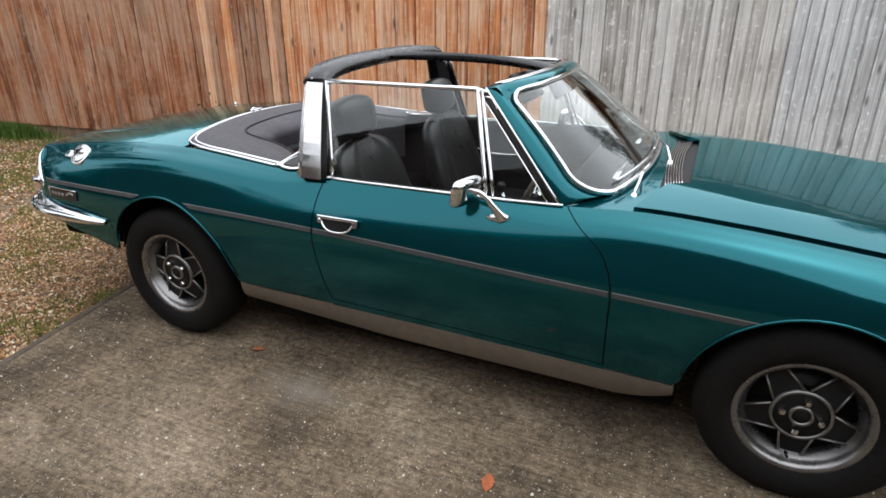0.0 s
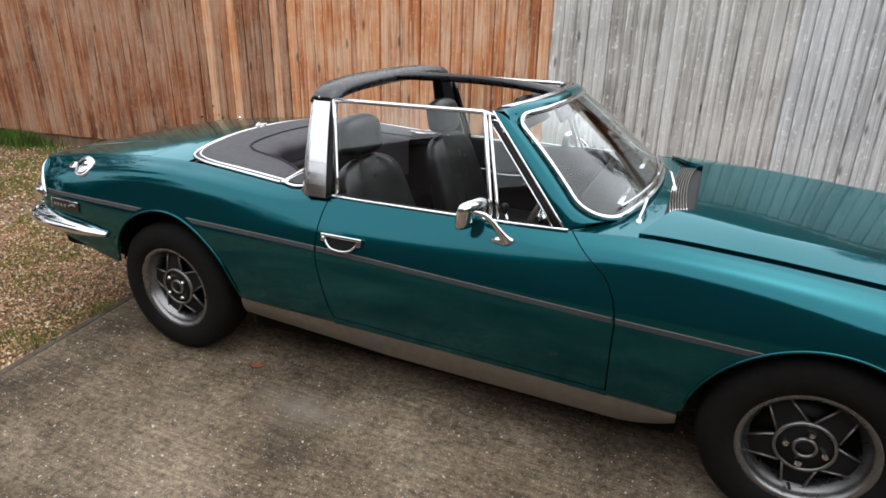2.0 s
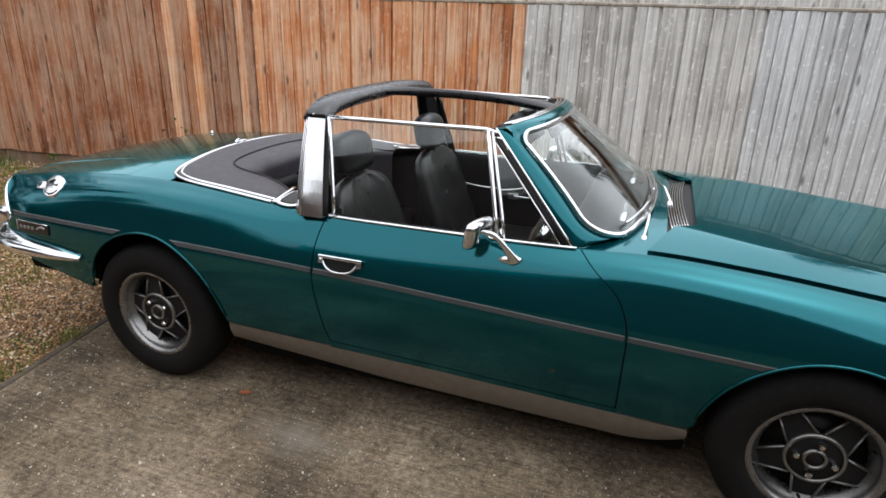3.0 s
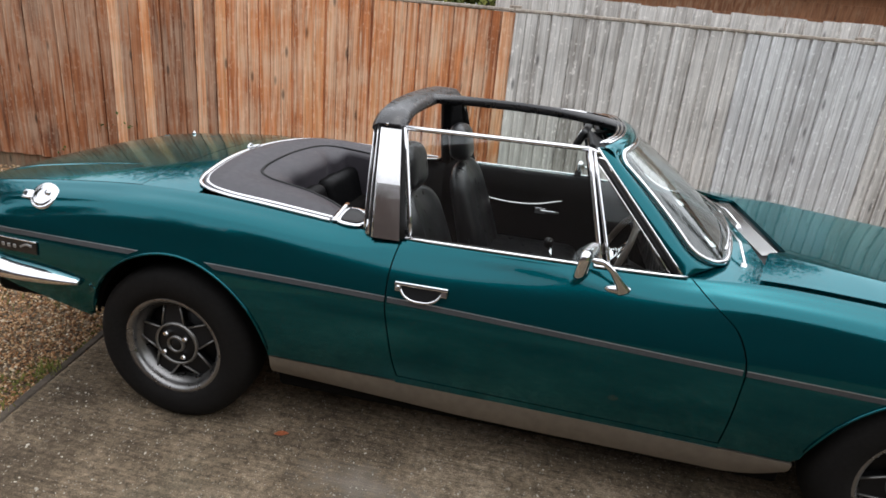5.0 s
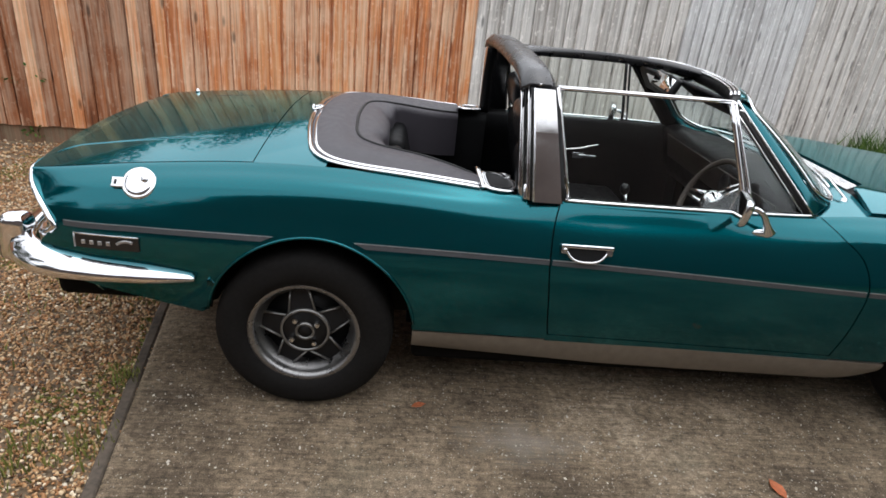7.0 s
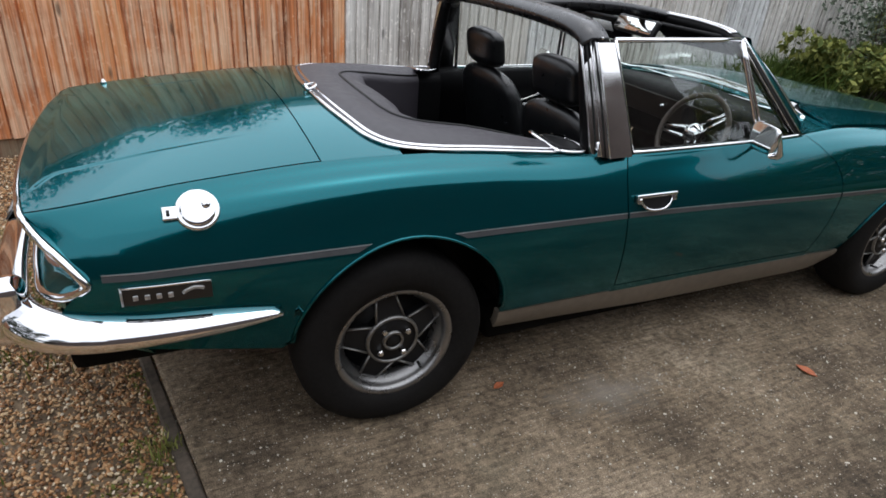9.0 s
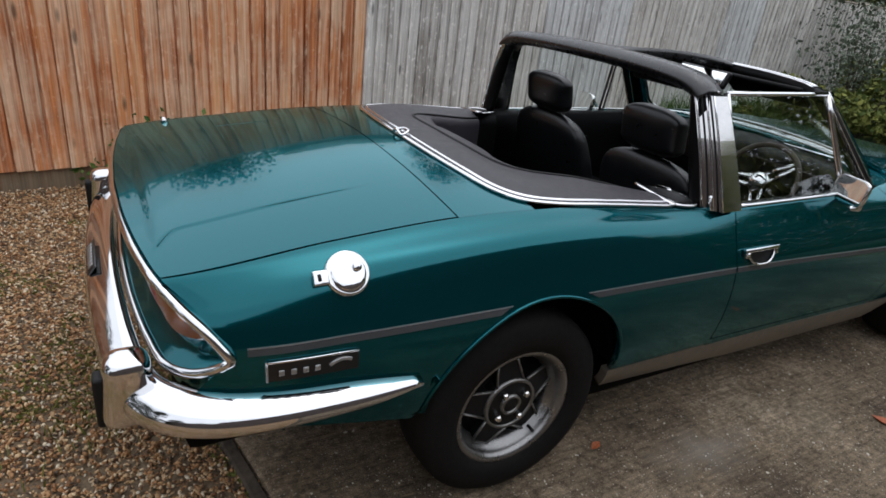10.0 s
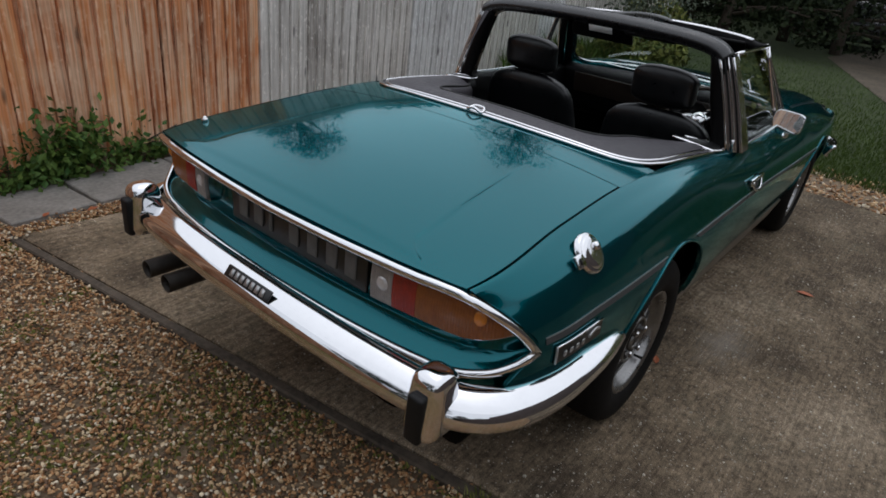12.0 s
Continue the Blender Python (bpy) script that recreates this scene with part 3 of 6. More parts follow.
def section(x):
    """The outer skin's cross-section at x, from sill to deck edge: points and lengths."""
    key = round(x, 4)
    if key not in SECTIONS:
        w, dt, zt, sh = half_width(x), edge_d(x), edge_z(x), shoulder(x)
        pts = [(w - 0.085, 0.22), (w - 0.050, 0.33), (w - 0.018, 0.44), (w - 0.001, 0.56), (w - 0.002, 0.645), (w - 0.020 - 0.25 * sh, 0.72), (w - 0.050 - sh, zt - 0.047), (dt + 0.38 * (w - 0.05 - sh - dt), zt - 0.011 - 0.15 * sh), (dt, zt), (dt - 0.05, zt + 0.006)]
        run = np.array(smoothed(pts, 14))[: 8 * 14 + 1]
        length = np.concatenate([[0], np.cumsum(np.linalg.norm(np.diff(run, axis=0), axis=1))])
        SECTIONS[key] = run, length
    return SECTIONS[key]


def skin(x, s, low=None):
    """(d, z) on the side at x: s = 0 at the lower edge, 1 at the deck edge."""
    run, length = section(x)
    l0 = np.interp(bottom_z(x) if low is None else low(x), run[:, 1], length)
    l1 = np.interp(0.71, run[:, 1], length)
    at = l0 + (l1 - l0) * s / 0.5 if s < 0.5 else l1 + (length[-1] - l1) * (s - 0.5) / 0.5
    return float(np.interp(at, length, run[:, 0])), float(np.interp(at, length, run[:, 1]))


def skin_at(x, z):
    """Half-width of the side at height z."""
    run, _ = section(x)
    return float(np.interp(z, run[:, 1], run[:, 0]))


def deck_z(x, d):
    e = edge_d(x)
    return edge_z(x) + crown(x) * max(0.0, 1 - (d / e) ** 2)


def side_panel(xa, xb, fractions, rows, sg, gap=0.0025, lo=None):
    grid = []
    for f in fractions:
        col = []
        for s in rows:
            x0, x1 = xa(0.6), xb(0.6)
            for _ in range(3):
                x = x0 + (x1 - x0) * f
                d, z = skin(x, s, lo)
                x0, x1 = xa(z) + gap, xb(z) - gap
            x = x0 + (x1 - x0) * f
            d, z = skin(x, s, lo)
            col.append((x, sg * d, z))
        grid.append(col)
    return grid


def stations(a, b, n, arch=None):
    xs = set(np.linspace(a, b, n).round(4))
    if arch:
        cx, cz, r = arch
        for k in range(25):
            xs.add(round(cx - r * math.cos(math.pi * k / 24), 4))
    xs = sorted(x for x in xs if a <= x <= b)
    xs = [x for i, x in enumerate(xs) if i in (0, len(xs) - 1) or x - xs[i - 1] > 0.004]
    return [(x - a) / (b - a) for x in xs]


ROWS_S = [0, 0.02, 0.05] + list(np.linspace(0.09, 1, 40))
NOSE = lambda z: 1.22 - 2.0 * max(0, z - 0.70) ** 2
for sg in (-1, 1):
    flip = sg > 0
    quarter = part("rear_wing", sheet(side_panel(tail_x, door_rear_x, stations(-2.862, -1.26, 60, REAR_ARCH), ROWS_S, sg), flip=flip), PAINT, car)
    door = part("door", sheet(side_panel(door_rear_x, door_front_x, list(np.linspace(0, 1, 44)), ROWS_S, sg, lo=door_low), flip=flip), PAINT, car)
    part("front_wing", sheet(side_panel(door_front_x, NOSE, stations(-0.14, 1.22, 50, FRONT_ARCH), ROWS_S, sg), flip=flip), PAINT, car)
    # green strip under the door and silver sill
    g = [[(x, sg * skin_at(x, z), z) for z in np.linspace(0.334 - (x + 1.7) * 0.0165, door_low(x) - 0.004, 4)] for x in np.linspace(-1.225, -0.135, 24)]
    part("sill_strip", sheet(g, flip=flip), PAINT, car)
    g = [[(x, sg * (skin_at(x, 0.335) - 0.004 - 0.022 * t * t), 0.336 - (x + 1.7) * 0.0165 - (0.074 + 0.026 * min(1.0, (x + 1.7) / 0.7) - 0.012 * max(0.0, x + 0.7) - 0.040 * max(0, (x + 0.12) / 0.2) ** 2) * t) for t in np.linspace(1, 0, 8)] for x in np.linspace(-1.703, 0.092, 40)]
    part("sill", sheet(g, 0.03, flip=flip), SILL, car, "dull silver painted sill")
    # dark pillar behind the door gaps
    for name, fx in (("door_shut_rear", door_rear_x), ("door_shut_front", door_front_x)):
        g = [[(fx(z) + k, sg * (skin_at(fx(z), z) - 0.013), z) for z in np.linspace(0.33, 0.845, 20)] for k in (-0.02, 0.02)]
        part(name, sheet(g, 0, flip=flip), SEAL, car)
    # arch lips and wheel houses
    for cx, cz, r in (REAR_ARCH, FRONT_ARCH):
        path, inner = [], []
        for k in range(33):
            a = math.pi * k / 32 * 1.0
            x, z = cx - (r + 0.004) * math.cos(a), cz + (r + 0.004) * math.sin(a)
            if z > (0.376 if x < -2.3 else 0.340 if x > -0.5 else 0.348):
                path.append((x, sg * (skin_at(x, z) + 0.001), z))
        part("arch_lip", sweep(path, box_profile(0.009, 0.010, 0.3), up=(0, 1, 0)), PAINT, car)
        g = [[(cx - rr * math.cos(math.pi * k / 24), sg * d, max(0.382 if k < 6 and cx < -1 else 0.35, cz + rr * math.sin(math.pi * k / 24))) for k in range(25)] for d, rr in ((0.742, r - 0.002), (0.735, r + 0.02), (0.66, r + 0.03), (0.52, r + 0.03), (0.50, 0.05))]
        part("wheel_house", sheet(g, 0, flip=not flip), UNDER, car)
    # side stripe, three lines of tape
    for x0, x1 in ((-2.83, -2.19), (-1.90, -1.272), (-1.262, -0.146), (-0.135, 0.268)):
        xs = list(np.linspace(x0, x1, 24))
        for name, za, zb, mat in (("side_stripe", -0.010, 0.004, TAPE), ("stripe_line", 0.0055, 0.0085, BADGE_SILVER)):
            g = []
            for i, x in enumerate(xs):
                t0 = 0.028 if (x1 in (-2.19, 0.268) and i == len(xs) - 1) else 0
                t1 = 0.028 if (x0 == -1.90 and i == 0) else 0
                col = []
                for z in (stripe_z(x) + za, stripe_z(x) + (za + zb) / 2, stripe_z(x) + zb):
                    sh = (z - stripe_z(x)) * 2.2 if (t0 or t1) else 0
                    col.append((x + (sh if t0 else -sh), sg * (skin_at(x, z) + 0.0022), z))
                g.append(col)
            part(name, slab(g, 0.0018, flip=flip), mat, car)
    # waist rail in chrome along the door top
    path = [(x, sg * (edge_d(x) + 0.004), edge_z(x) + 0.004) for x in np.linspace(-1.235, -0.335, 20)]
    part("waist_trim", sweep(path, ring_profile(0.007, 0.005, 8)), CHROME, door)
    # door handle
    cx, cz = -1.152, 0.696
    d0 = skin_at(cx, cz)
    lean = math.atan2(skin_at(cx, 0.65) - skin_at(cx, 0.74), 0.09)
    fm = Matrix.Translation((cx, sg * d0, cz)) @ Matrix.Rotation(-sg * -lean, 4, "X")
    o = sg
    pts = [(-0.088, 0, 0.028), (0.088, 0, 0.028), (0.088, 0, 0.006), (0.062, 0, 0.004), (0.046, 0, -0.018), (0.02, 0, -0.026), (-0.02, 0, -0.026), (-0.046, 0, -0.018), (-0.062, 0, 0.004), (-0.088, 0, 0.006)]
    back = moved(([(x, o * 0.001, z) for x, y, z in pts] + [(x, o * 0.005, z) for x, y, z in pts], [tuple(range(10)), tuple(range(19, 9, -1))] + [(i, (i + 1) % 10, 10 + (i + 1) % 10, 10 + i) for i in range(10)]), fm)
    handle = part("handle", back, BLACK, door, "chrome door handle with a black recess", smooth=False)
    part("handle_bar", moved(vf(block(0.178, 0.016, 0.013, (0, o * 0.010, 0.024), 0.004)), fm), CHROME, handle)
    rim_pts = [(-0.070, o * 0.009, 0.010), (-0.060, o * 0.011, -0.006), (-0.045, o * 0.012, -0.019), (-0.02, o * 0.013, -0.027), (0.02, o * 0.013, -0.027), (0.045, o * 0.012, -0.019), (0.060, o * 0.011, -0.006), (0.070, o * 0.009, 0.010)]
    part("handle_pull", moved(sweep(smoothed(rim_pts, 4), ring_profile(0.0045, n=8), up=(0, 1, 0)), fm), CHROME, handle)
    part("handle_lock", moved(lathe([(0.0, -0.004), (0.005, -0.004), (0.007, 0.0)], 14), fm @ Matrix.Translation((-0.076, o * 0.016, 0.012)) @ Matrix.Rotation(0.0 if o < 0 else math.pi, 4, "Z")), STEEL, handle)
    for k in (-1, 1):
        part("handle_end", moved(vf(block(0.022, 0.012, 0.026, (k * 0.076, o * 0.008, 0.012), 0.003)), fm), CHROME, handle)

# boot lid, deck, bonnet, scuttle
rear_top_x = spline((0, -3.032), (0.3, -3.020), (0.5, -2.998), (0.62, -2.976), (0.64, -2.97))


def crease_d(x):
    return 0.375 + 0.07 * (-2.4 - x) + 18 * max(0.0, -2.905 - x) ** 2


def lid_z(x, d):
    def sm(v):
        v = min(max(v, 0.0), 1.0)
        return v * v * (3 - 2 * v)
    swage = 0.0024 * sm((crease_d(x) - d) / 0.012 + 0.5) * sm((x + 2.985) / 0.03) * (1 - sm((x + 2.72) / 0.36))
    return deck_z(x, d) + swage


D_GRID = list(np.linspace(-1, 1, 81))
g = []
for f in np.linspace(0, 1, 110):
    row = []
    for q in np.linspace(-1, 1, 321):
        d = 0.621 * q
        x = rear_top_x(abs(d)) + 0.002 + (-2.272 - rear_top_x(abs(d))) * f
        row.append((x, edge_d(x) / 0.628 * d, lid_z(x, abs(d))))
    g.append(row)
boot_lid = part("boot_lid", sheet(g), PAINT, car)
g = [[(x, (edge_d(x) - 0.001) * q, deck_z(x, abs((edge_d(x) - 0.001) * q))) for q in D_GRID] for x in np.linspace(-2.266, -2.03, 12)]
part("rear_deck", sheet(g), PAINT, car)
for sg in (-1, 1):
    crease = [(x, sg * crease_d(x)) for x in np.linspace(-2.965, -2.46, 50)]
    part("lid_crease", sweep([(x, y, lid_z(x, abs(y)) + 0.0004) for x, y in crease], ring_profile(0.0020, 0.0010, 6), scale=lambda t: min(1.0, 3.0 * (1 - t))), PAINT, boot_lid)
part("lid_channel", sheet([[(x, y, deck_z(x, abs(y)) - 0.013) for y in np.linspace(-0.635, 0.635, 30)] for x in np.linspace(-2.96, -2.25, 20)], 0), SEAL, car)


def bonnet_rear(d):
    t = min(max((d - 0.36) / 0.07, 0), 1)
    return 0.036 - 0.076 * t * t * (3 - 2 * t) - 0.36 * max(0.0, d - 0.43)


def bonnet_z(x, d):
    """A nearly flat centre panel with a soft crease, and sides that fall away from it."""
    e = edge_d(x) - 0.010
    crease = 0.415 + 0.075 * min(1.0, max(0.0, (x + 0.02) / 0.25))
    k = (d - crease) / (e - crease)
    fall = 0.5 * (k + math.sqrt(k * k + 0.0012))
    return edge_z(x) + 0.012 + 0.024 + 0.004 * (1 - (d / e) ** 2) - 0.024 * min(1.0, fall) ** 1.25


g = []
for f in np.linspace(0, 1, 60):
    row = []
    for q in np.linspace(-1, 1, 161):
        d = 0.640 * q
        x0 = bonnet_rear(abs(d))
        x = x0 + (1.20 - 0.05 * q * q - x0) * f
        e = edge_d(x) - 0.010
        row.append((x, e * q, bonnet_z(x, abs(e * q))))
    g.append(row)
part("bonnet", sheet(g, 0.014), PAINT, car)
part("bonnet_channel", sheet([[(x, y, deck_z(x, abs(y)) - 0.006) for y in np.linspace(-0.655, 0.655, 30)] for x in np.linspace(-0.12, 1.15, 20)], 0), SEAL, car)
base_x = spline((0, -0.112), (0.2, -0.122), (0.4, -0.158), (0.55, -0.215), (0.62, -0.275), (0.66, -0.32))
g = []
for f in np.linspace(0, 1, 12):
    row = []
    for q in D_GRID:
        x0 = base_x(min(0.66, 0.668 * abs(q))) - 0.012 if abs(q) < 0.985 else -0.40
        x = x0 + (-0.06 - x0) * f
        row.append((x, (edge_d(x) - 0.001) * q, deck_z(x, abs(edge_d(x) * q)) - 0.001))
    g.append(row)
part("scuttle", sheet(g), PAINT, car)
grille = part("scuttle_grille", slab([[(x, y, deck_z(0, abs(y)) - 0.012) for y in np.linspace(-0.41, 0.41, 20)] for x in np.linspace(-0.075, 0.050, 4)], 0.004), BLACK, car, "black air intake grille with bright slats")
for i in range(7):
    x = -0.042 + i * 0.0092
    part("slat", sweep([(x + 0.022 * (y / 0.4) ** 2 - 0.022, y, deck_z(0, abs(y)) + 0.001 + 0.001 * i) for y in np.linspace(-0.395 + 0.004 * i, 0.395 - 0.004 * i, 24)], box_profile(0.0046, 0.006, 0.3)), STEEL, grille)

# tail panel inside its bright surround
rear_x = spline((0, -3.032), (0.3, -3.020), (0.5, -2.998), (0.62, -2.974), (0.69, -2.935), (0.73, -2.892), (0.757, -2.855))
tail_hi = spline((0, 0.800), (0.5, 0.800), (0.62, 0.796), (0.69, 0.762), (0.73, 0.718), (0.757, 0.668))
tail_lo = spline((0, 0.578), (0.4, 0.578), (0.56, 0.580), (0.66, 0.592), (0.72, 0.616), (0.745, 0.640), (0.757, 0.660))
DS = np.concatenate([np.linspace(-0.757, -0.60, 14), np.linspace(-0.56, 0.56, 24), np.linspace(0.60, 0.757, 14)])
g = [[(rear_x(abs(d)) + 0.052 * min(1, (0.757 - abs(d)) / 0.03) * min(1, 6 * t, 6 * (1 - t)), d, tail_lo(abs(d)) + (tail_hi(abs(d)) - tail_lo(abs(d))) * t) for t in np.linspace(0, 1, 14)] for d in DS]
part("tail_panel", sheet(g, 0, flip=True), PAINT, car)
loop = [(rear_x(abs(d)) - 0.004, d, tail_hi(abs(d)) - 0.015) for d in DS] + [(rear_x(abs(d)) - 0.004, d, tail_lo(abs(d)) - 0.002) for d in DS[::-1]]
part("tail_surround", sweep(loop, ring_profile(0.012, 0.011, 8), closed=True, up=(1, 0, 0)), CHROME, car, "bright chrome strip round the tail")
g = [[(rear_x(min(0.757, abs(d))) + 0.02 + 0.16 * max(0, t - 0.35) ** 1.5 + 0.004, d * (1 - 0.02 * t), tail_lo(min(0.757, abs(d))) - 0.012 - (tail_lo(min(0.757, abs(d))) - 0.435) * t) for t in np.linspace(1, 0, 10)] for d in DS]
part("rear_valance", sheet(g, 0.02, flip=True), PAINT, car)

# tail lamps
for sg in (-1, 1):
    def lamp_cell(da, db, out=0.0, inset=0.0, ribs=0.0, n=14):
        g = []
        for d in np.linspace(da, db, n):
            hi = min(0.772, tail_hi(d) - 0.016) - inset
            lo = 0.655
            if d > 0.6:
                lo += 0.10 * ((d - 0.6) / 0.14) ** 2.2 * 0.55
            lo += inset
            hi = max(hi, lo + 0.004)
            rib = ribs * (0.5 + 0.5 * math.cos(2 * math.pi * d / 0.0065))
            g.append([(rear_x(d) + 0.034 * min(1, (0.757 - d) / 0.04) - out - rib - 0.004 * math.sin(math.pi * t), sg * d, lo + (hi - lo) * t) for t in np.linspace(0, 1, 8)])
        return g
    lamp = part("tail_lamp", slab(lamp_cell(0.350, 0.734), 0.02, flip=sg > 0), STEEL, car, "tail lamp with clear, red and amber ribbed lenses")
    for name, da, db, mat in (("reversing_lens", 0.357, 0.420, CLEAR), ("brake_lens", 0.4215, 0.487, RED), ("indicator_lens", 0.4885, 0.722, AMBER)):
        part(name, slab(lamp_cell(da, db, 0.008, 0.006, 0.0014, round((db - da) / 0.0011)), 0.008, flip=sg > 0), mat, lamp)
    # bosses in brighter colours stand in for reflectors shining through the lenses
    for d, z, mat in ((0.390, 0.712, LENS_BRIGHT), (0.640, 0.722, AMBER_HIGHLIGHT)):
        bull = lathe([(0.0, -0.006), (0.010, -0.0055), (0.018, -0.003), (0.021, 0.003)], 20, "x")
        part("lens_bright_boss", moved(bull, Matrix.Translation((rear_x(d) + 0.034 - 0.010, sg * d, z))), mat, lamp)

# number plate with plain bars
plate_board = part("number_plate", block(0.012, 0.56, 0.115, (-2.984, -0.060, 0.716), 0.004), BADGE_BLACK, car, "black number plate with raised silver-grey bars")
for i, y in enumerate((0.200, 0.130, 0.075, -0.025, -0.100, -0.175, -0.245)):
    part("plate_bar", block(0.006, 0.040 if i != 2 else 0.014, 0.074, (-2.992, y - 0.040, 0.718), 0.002, 1), PLATE_GREY, plate_board)

# rear bumper
bump_half = [(-2.425, -0.792), (-2.60, -0.802), (-2.78, -0.796), (-2.91, -0.768), (-3.00, -0.712), (-3.05, -0.62), (-3.076, -0.45), (-3.090, -0.22), (-3.094, 0.0)]
plan = smoothed(bump_half + [(x, -y) for x, y in bump_half[-2::-1]], 7)
bump_z = spline((0, 0.524), (0.25, 0.536), (0.5, 0.555), (0.75, 0.536), (1, 0.524))
path = [(p[0], p[1], bump_z(i / (len(plan) - 1))) for i, p in enumerate(plan)]
prof = [(-0.046, 0.030), (-0.044, 0.041), (-0.035, 0.047), (-0.022, 0.0455), (-0.006, 0.039), (0.010, 0.0315), (0.025, 0.022), (0.0355, 0.008), (0.040, -0.007), (0.0395, -0.020), (0.033, -0.031), (0.020, -0.040), (0.004, -0.045), (-0.012, -0.044), (-0.008, -0.02), (-0.030, 0.02)]
prof = [(-a, b) for a, b in prof][::-1]
hgt = spline((0, 0.30), (0.02, 0.46), (0.10, 0.74), (0.20, 0.98), (0.3, 1.0), (0.7, 1.0), (0.80, 0.98), (0.90, 0.74), (0.98, 0.46), (1, 0.30))
bumper = part("rear_bumper", sweep(path, prof, scale=lambda t: (hgt(t) ** 0.6, hgt(t))), CHROME, car, "wrap-round chrome rear bumper")
for y in (-0.630, 0.630):
    over = part("overrider", block(0.120, 0.098, 0.174, (-3.056, y, 0.553), 0.040, 6, taper=(0.76, 0.88)), CHROME, bumper, "chrome overrider with a black rubber face")
    part("rubber_face", block(0.024, 0.044, 0.126, (-3.111, y, 0.533), 0.010, 3), SEAL, over)
nameplate = part("nameplate", block(0.006, 0.19, 0.034, (-3.112, -0.030, 0.590), 0.003, 2, Euler((0, radians(38), 0)).to_matrix()), BADGE_BLACK, bumper, "small black nameplate with plain bars")
for i in range(7):
    part("name_bar", block(0.005, 0.014, 0.020, (-3.115, 0.036 - i * 0.022, 0.5925), 0.001, 1, Euler((0, radians(38), 0)).to_matrix()), BADGE_SILVER, nameplate)
for y in (0.50, 0.625):
    pr = [(0.0, -2.70), (0.030, -2.70), (0.032, -3.075), (0.0285, -3.077), (0.0275, -3.06), (0.0275, -2.80), (0.0, -2.80)]
    part("tailpipe", moved(lathe(pr, 20, "x"), Matrix.Translation((0, y, 0.325))), PIPE, car, "blackened twin exhaust pipe")

# wing badges, filler cap, aerial
for sg in (-1, 1):
    bx0, bx1 = -2.795, -2.592
    g = [[(x, sg * (skin_at(x, z) + 0.006), z) for z in np.linspace(0.600, 0.646, 4)] for x in np.linspace(bx0, bx1, 8)]
    badge = part("wing_badge", slab(g, 0.006, flip=sg > 0), BADGE_BLACK, car, "black wing badge with silver bars", smooth=False)
    part("badge_edge", sweep([(x, sg * (skin_at(x, 0.646) + 0.006), 0.647) for x in np.linspace(bx0, bx1, 8)], box_profile(0.006, 0.005)), CHROME, badge)
    part("badge_edge", sweep([(bx0, sg * (skin_at(bx0, z) + 0.006), z) for z in np.linspace(0.600, 0.648, 3)], box_profile(0.005, 0.005), up=(1, 0, 0)), BADGE_SILVER, badge)
    for i in range(4):
        x = -2.765 + i * 0.026
        part("badge_bar", block(0.012, 0.004, 0.014, (x, sg * (skin_at(x, 0.62) + 0.008), 0.621), 0.001, 1), BADGE_SILVER, badge)
    part("badge_emblem", sweep([(x, sg * (skin_at(x, 0.625) + 0.008), 0.622 + 0.012 * math.sin((x + 2.66) * 50)) for x in np.linspace(-2.66, -2.61, 8)], box_profile(0.006, 0.008)), BADGE_SILVER, badge)

cx, cz = -2.600, 0.806
d0 = skin_at(cx, cz)
ang = math.atan2(skin_at(cx, cz - 0.03) - skin_at(cx, cz + 0.025), 0.055)
cap_m = Matrix.Translation((cx, -d0 - 0.002, cz)) @ Matrix.Rotation(-0.76 * ang, 4, "X")
cap = part("filler_cap", moved(lathe([(0.0, -0.0116), (0.018, -0.0114), (0.034, -0.0106), (0.0405, -0.0090), (0.043, -0.005), (0.047, -0.007), (0.052, -0.004), (0.053, 0.008)], 36), cap_m), CHROME, car, "round chrome fuel filler flap with a lock")
part("cap_hinge", moved(vf(block(0.036, 0.014, 0.034, (-0.064, -0.003, -0.004), 0.004)), cap_m), CHROME, cap)
part("hinge_slot", moved(vf(block(0.008, 0.006, 0.016, (-0.068, -0.009, -0.004), 0.001, 1)), cap_m), BLACK, cap)
part("cap_lock", moved(lathe([(0.0, -0.020), (0.009, -0.019), (0.011, -0.016), (0.011, -0.010)], 16), cap_m @ Matrix.Translation((0.020, 0, 0.010))), CHROME, cap)
az = deck_z(-2.84, 0.594)
part("aerial", moved(lathe([(0.0, 0.021), (0.005, 0.020), (0.006, 0.016), (0.011, 0.012), (0.012, 0.006), (0.010, 0.0), (0.0, 0.0)], 14, "z"), Matrix.Translation((-2.84, 0.60, az - 0.003))), STEEL, car, "retracted chrome aerial stub")

# folded hood under a vinyl cover, with a double bright strip
half = [(-1.515, -0.648, 0), (-1.60, -0.640, 0), (-1.78, -0.628, 0), (-1.93, -0.612, 0), (-2.03, -0.575, 0), (-2.085, -0.50, 0), (-2.112, -0.38, 0), (-2.135, -0.2, 0), (-2.142, 0, 0)]
outer = smoothed(half + [(x, -y, z) for x, y, z in half[-2::-1]], 6)
ihalf = [(-1.515, -0.505, 0), (-1.60, -0.450, 0), (-1.70, -0.412, 0), (-1.80, -0.398, 0), (-1.88, -0.380, 0), (-1.935, -0.335, 0), (-1.960, -0.26, 0), (-1.970, -0.15, 0), (-1.975, 0, 0)]
inner = smoothed(ihalf + [(x, -y, z) for x, y, z in ihalf[-2::-1]], 6)
g = []
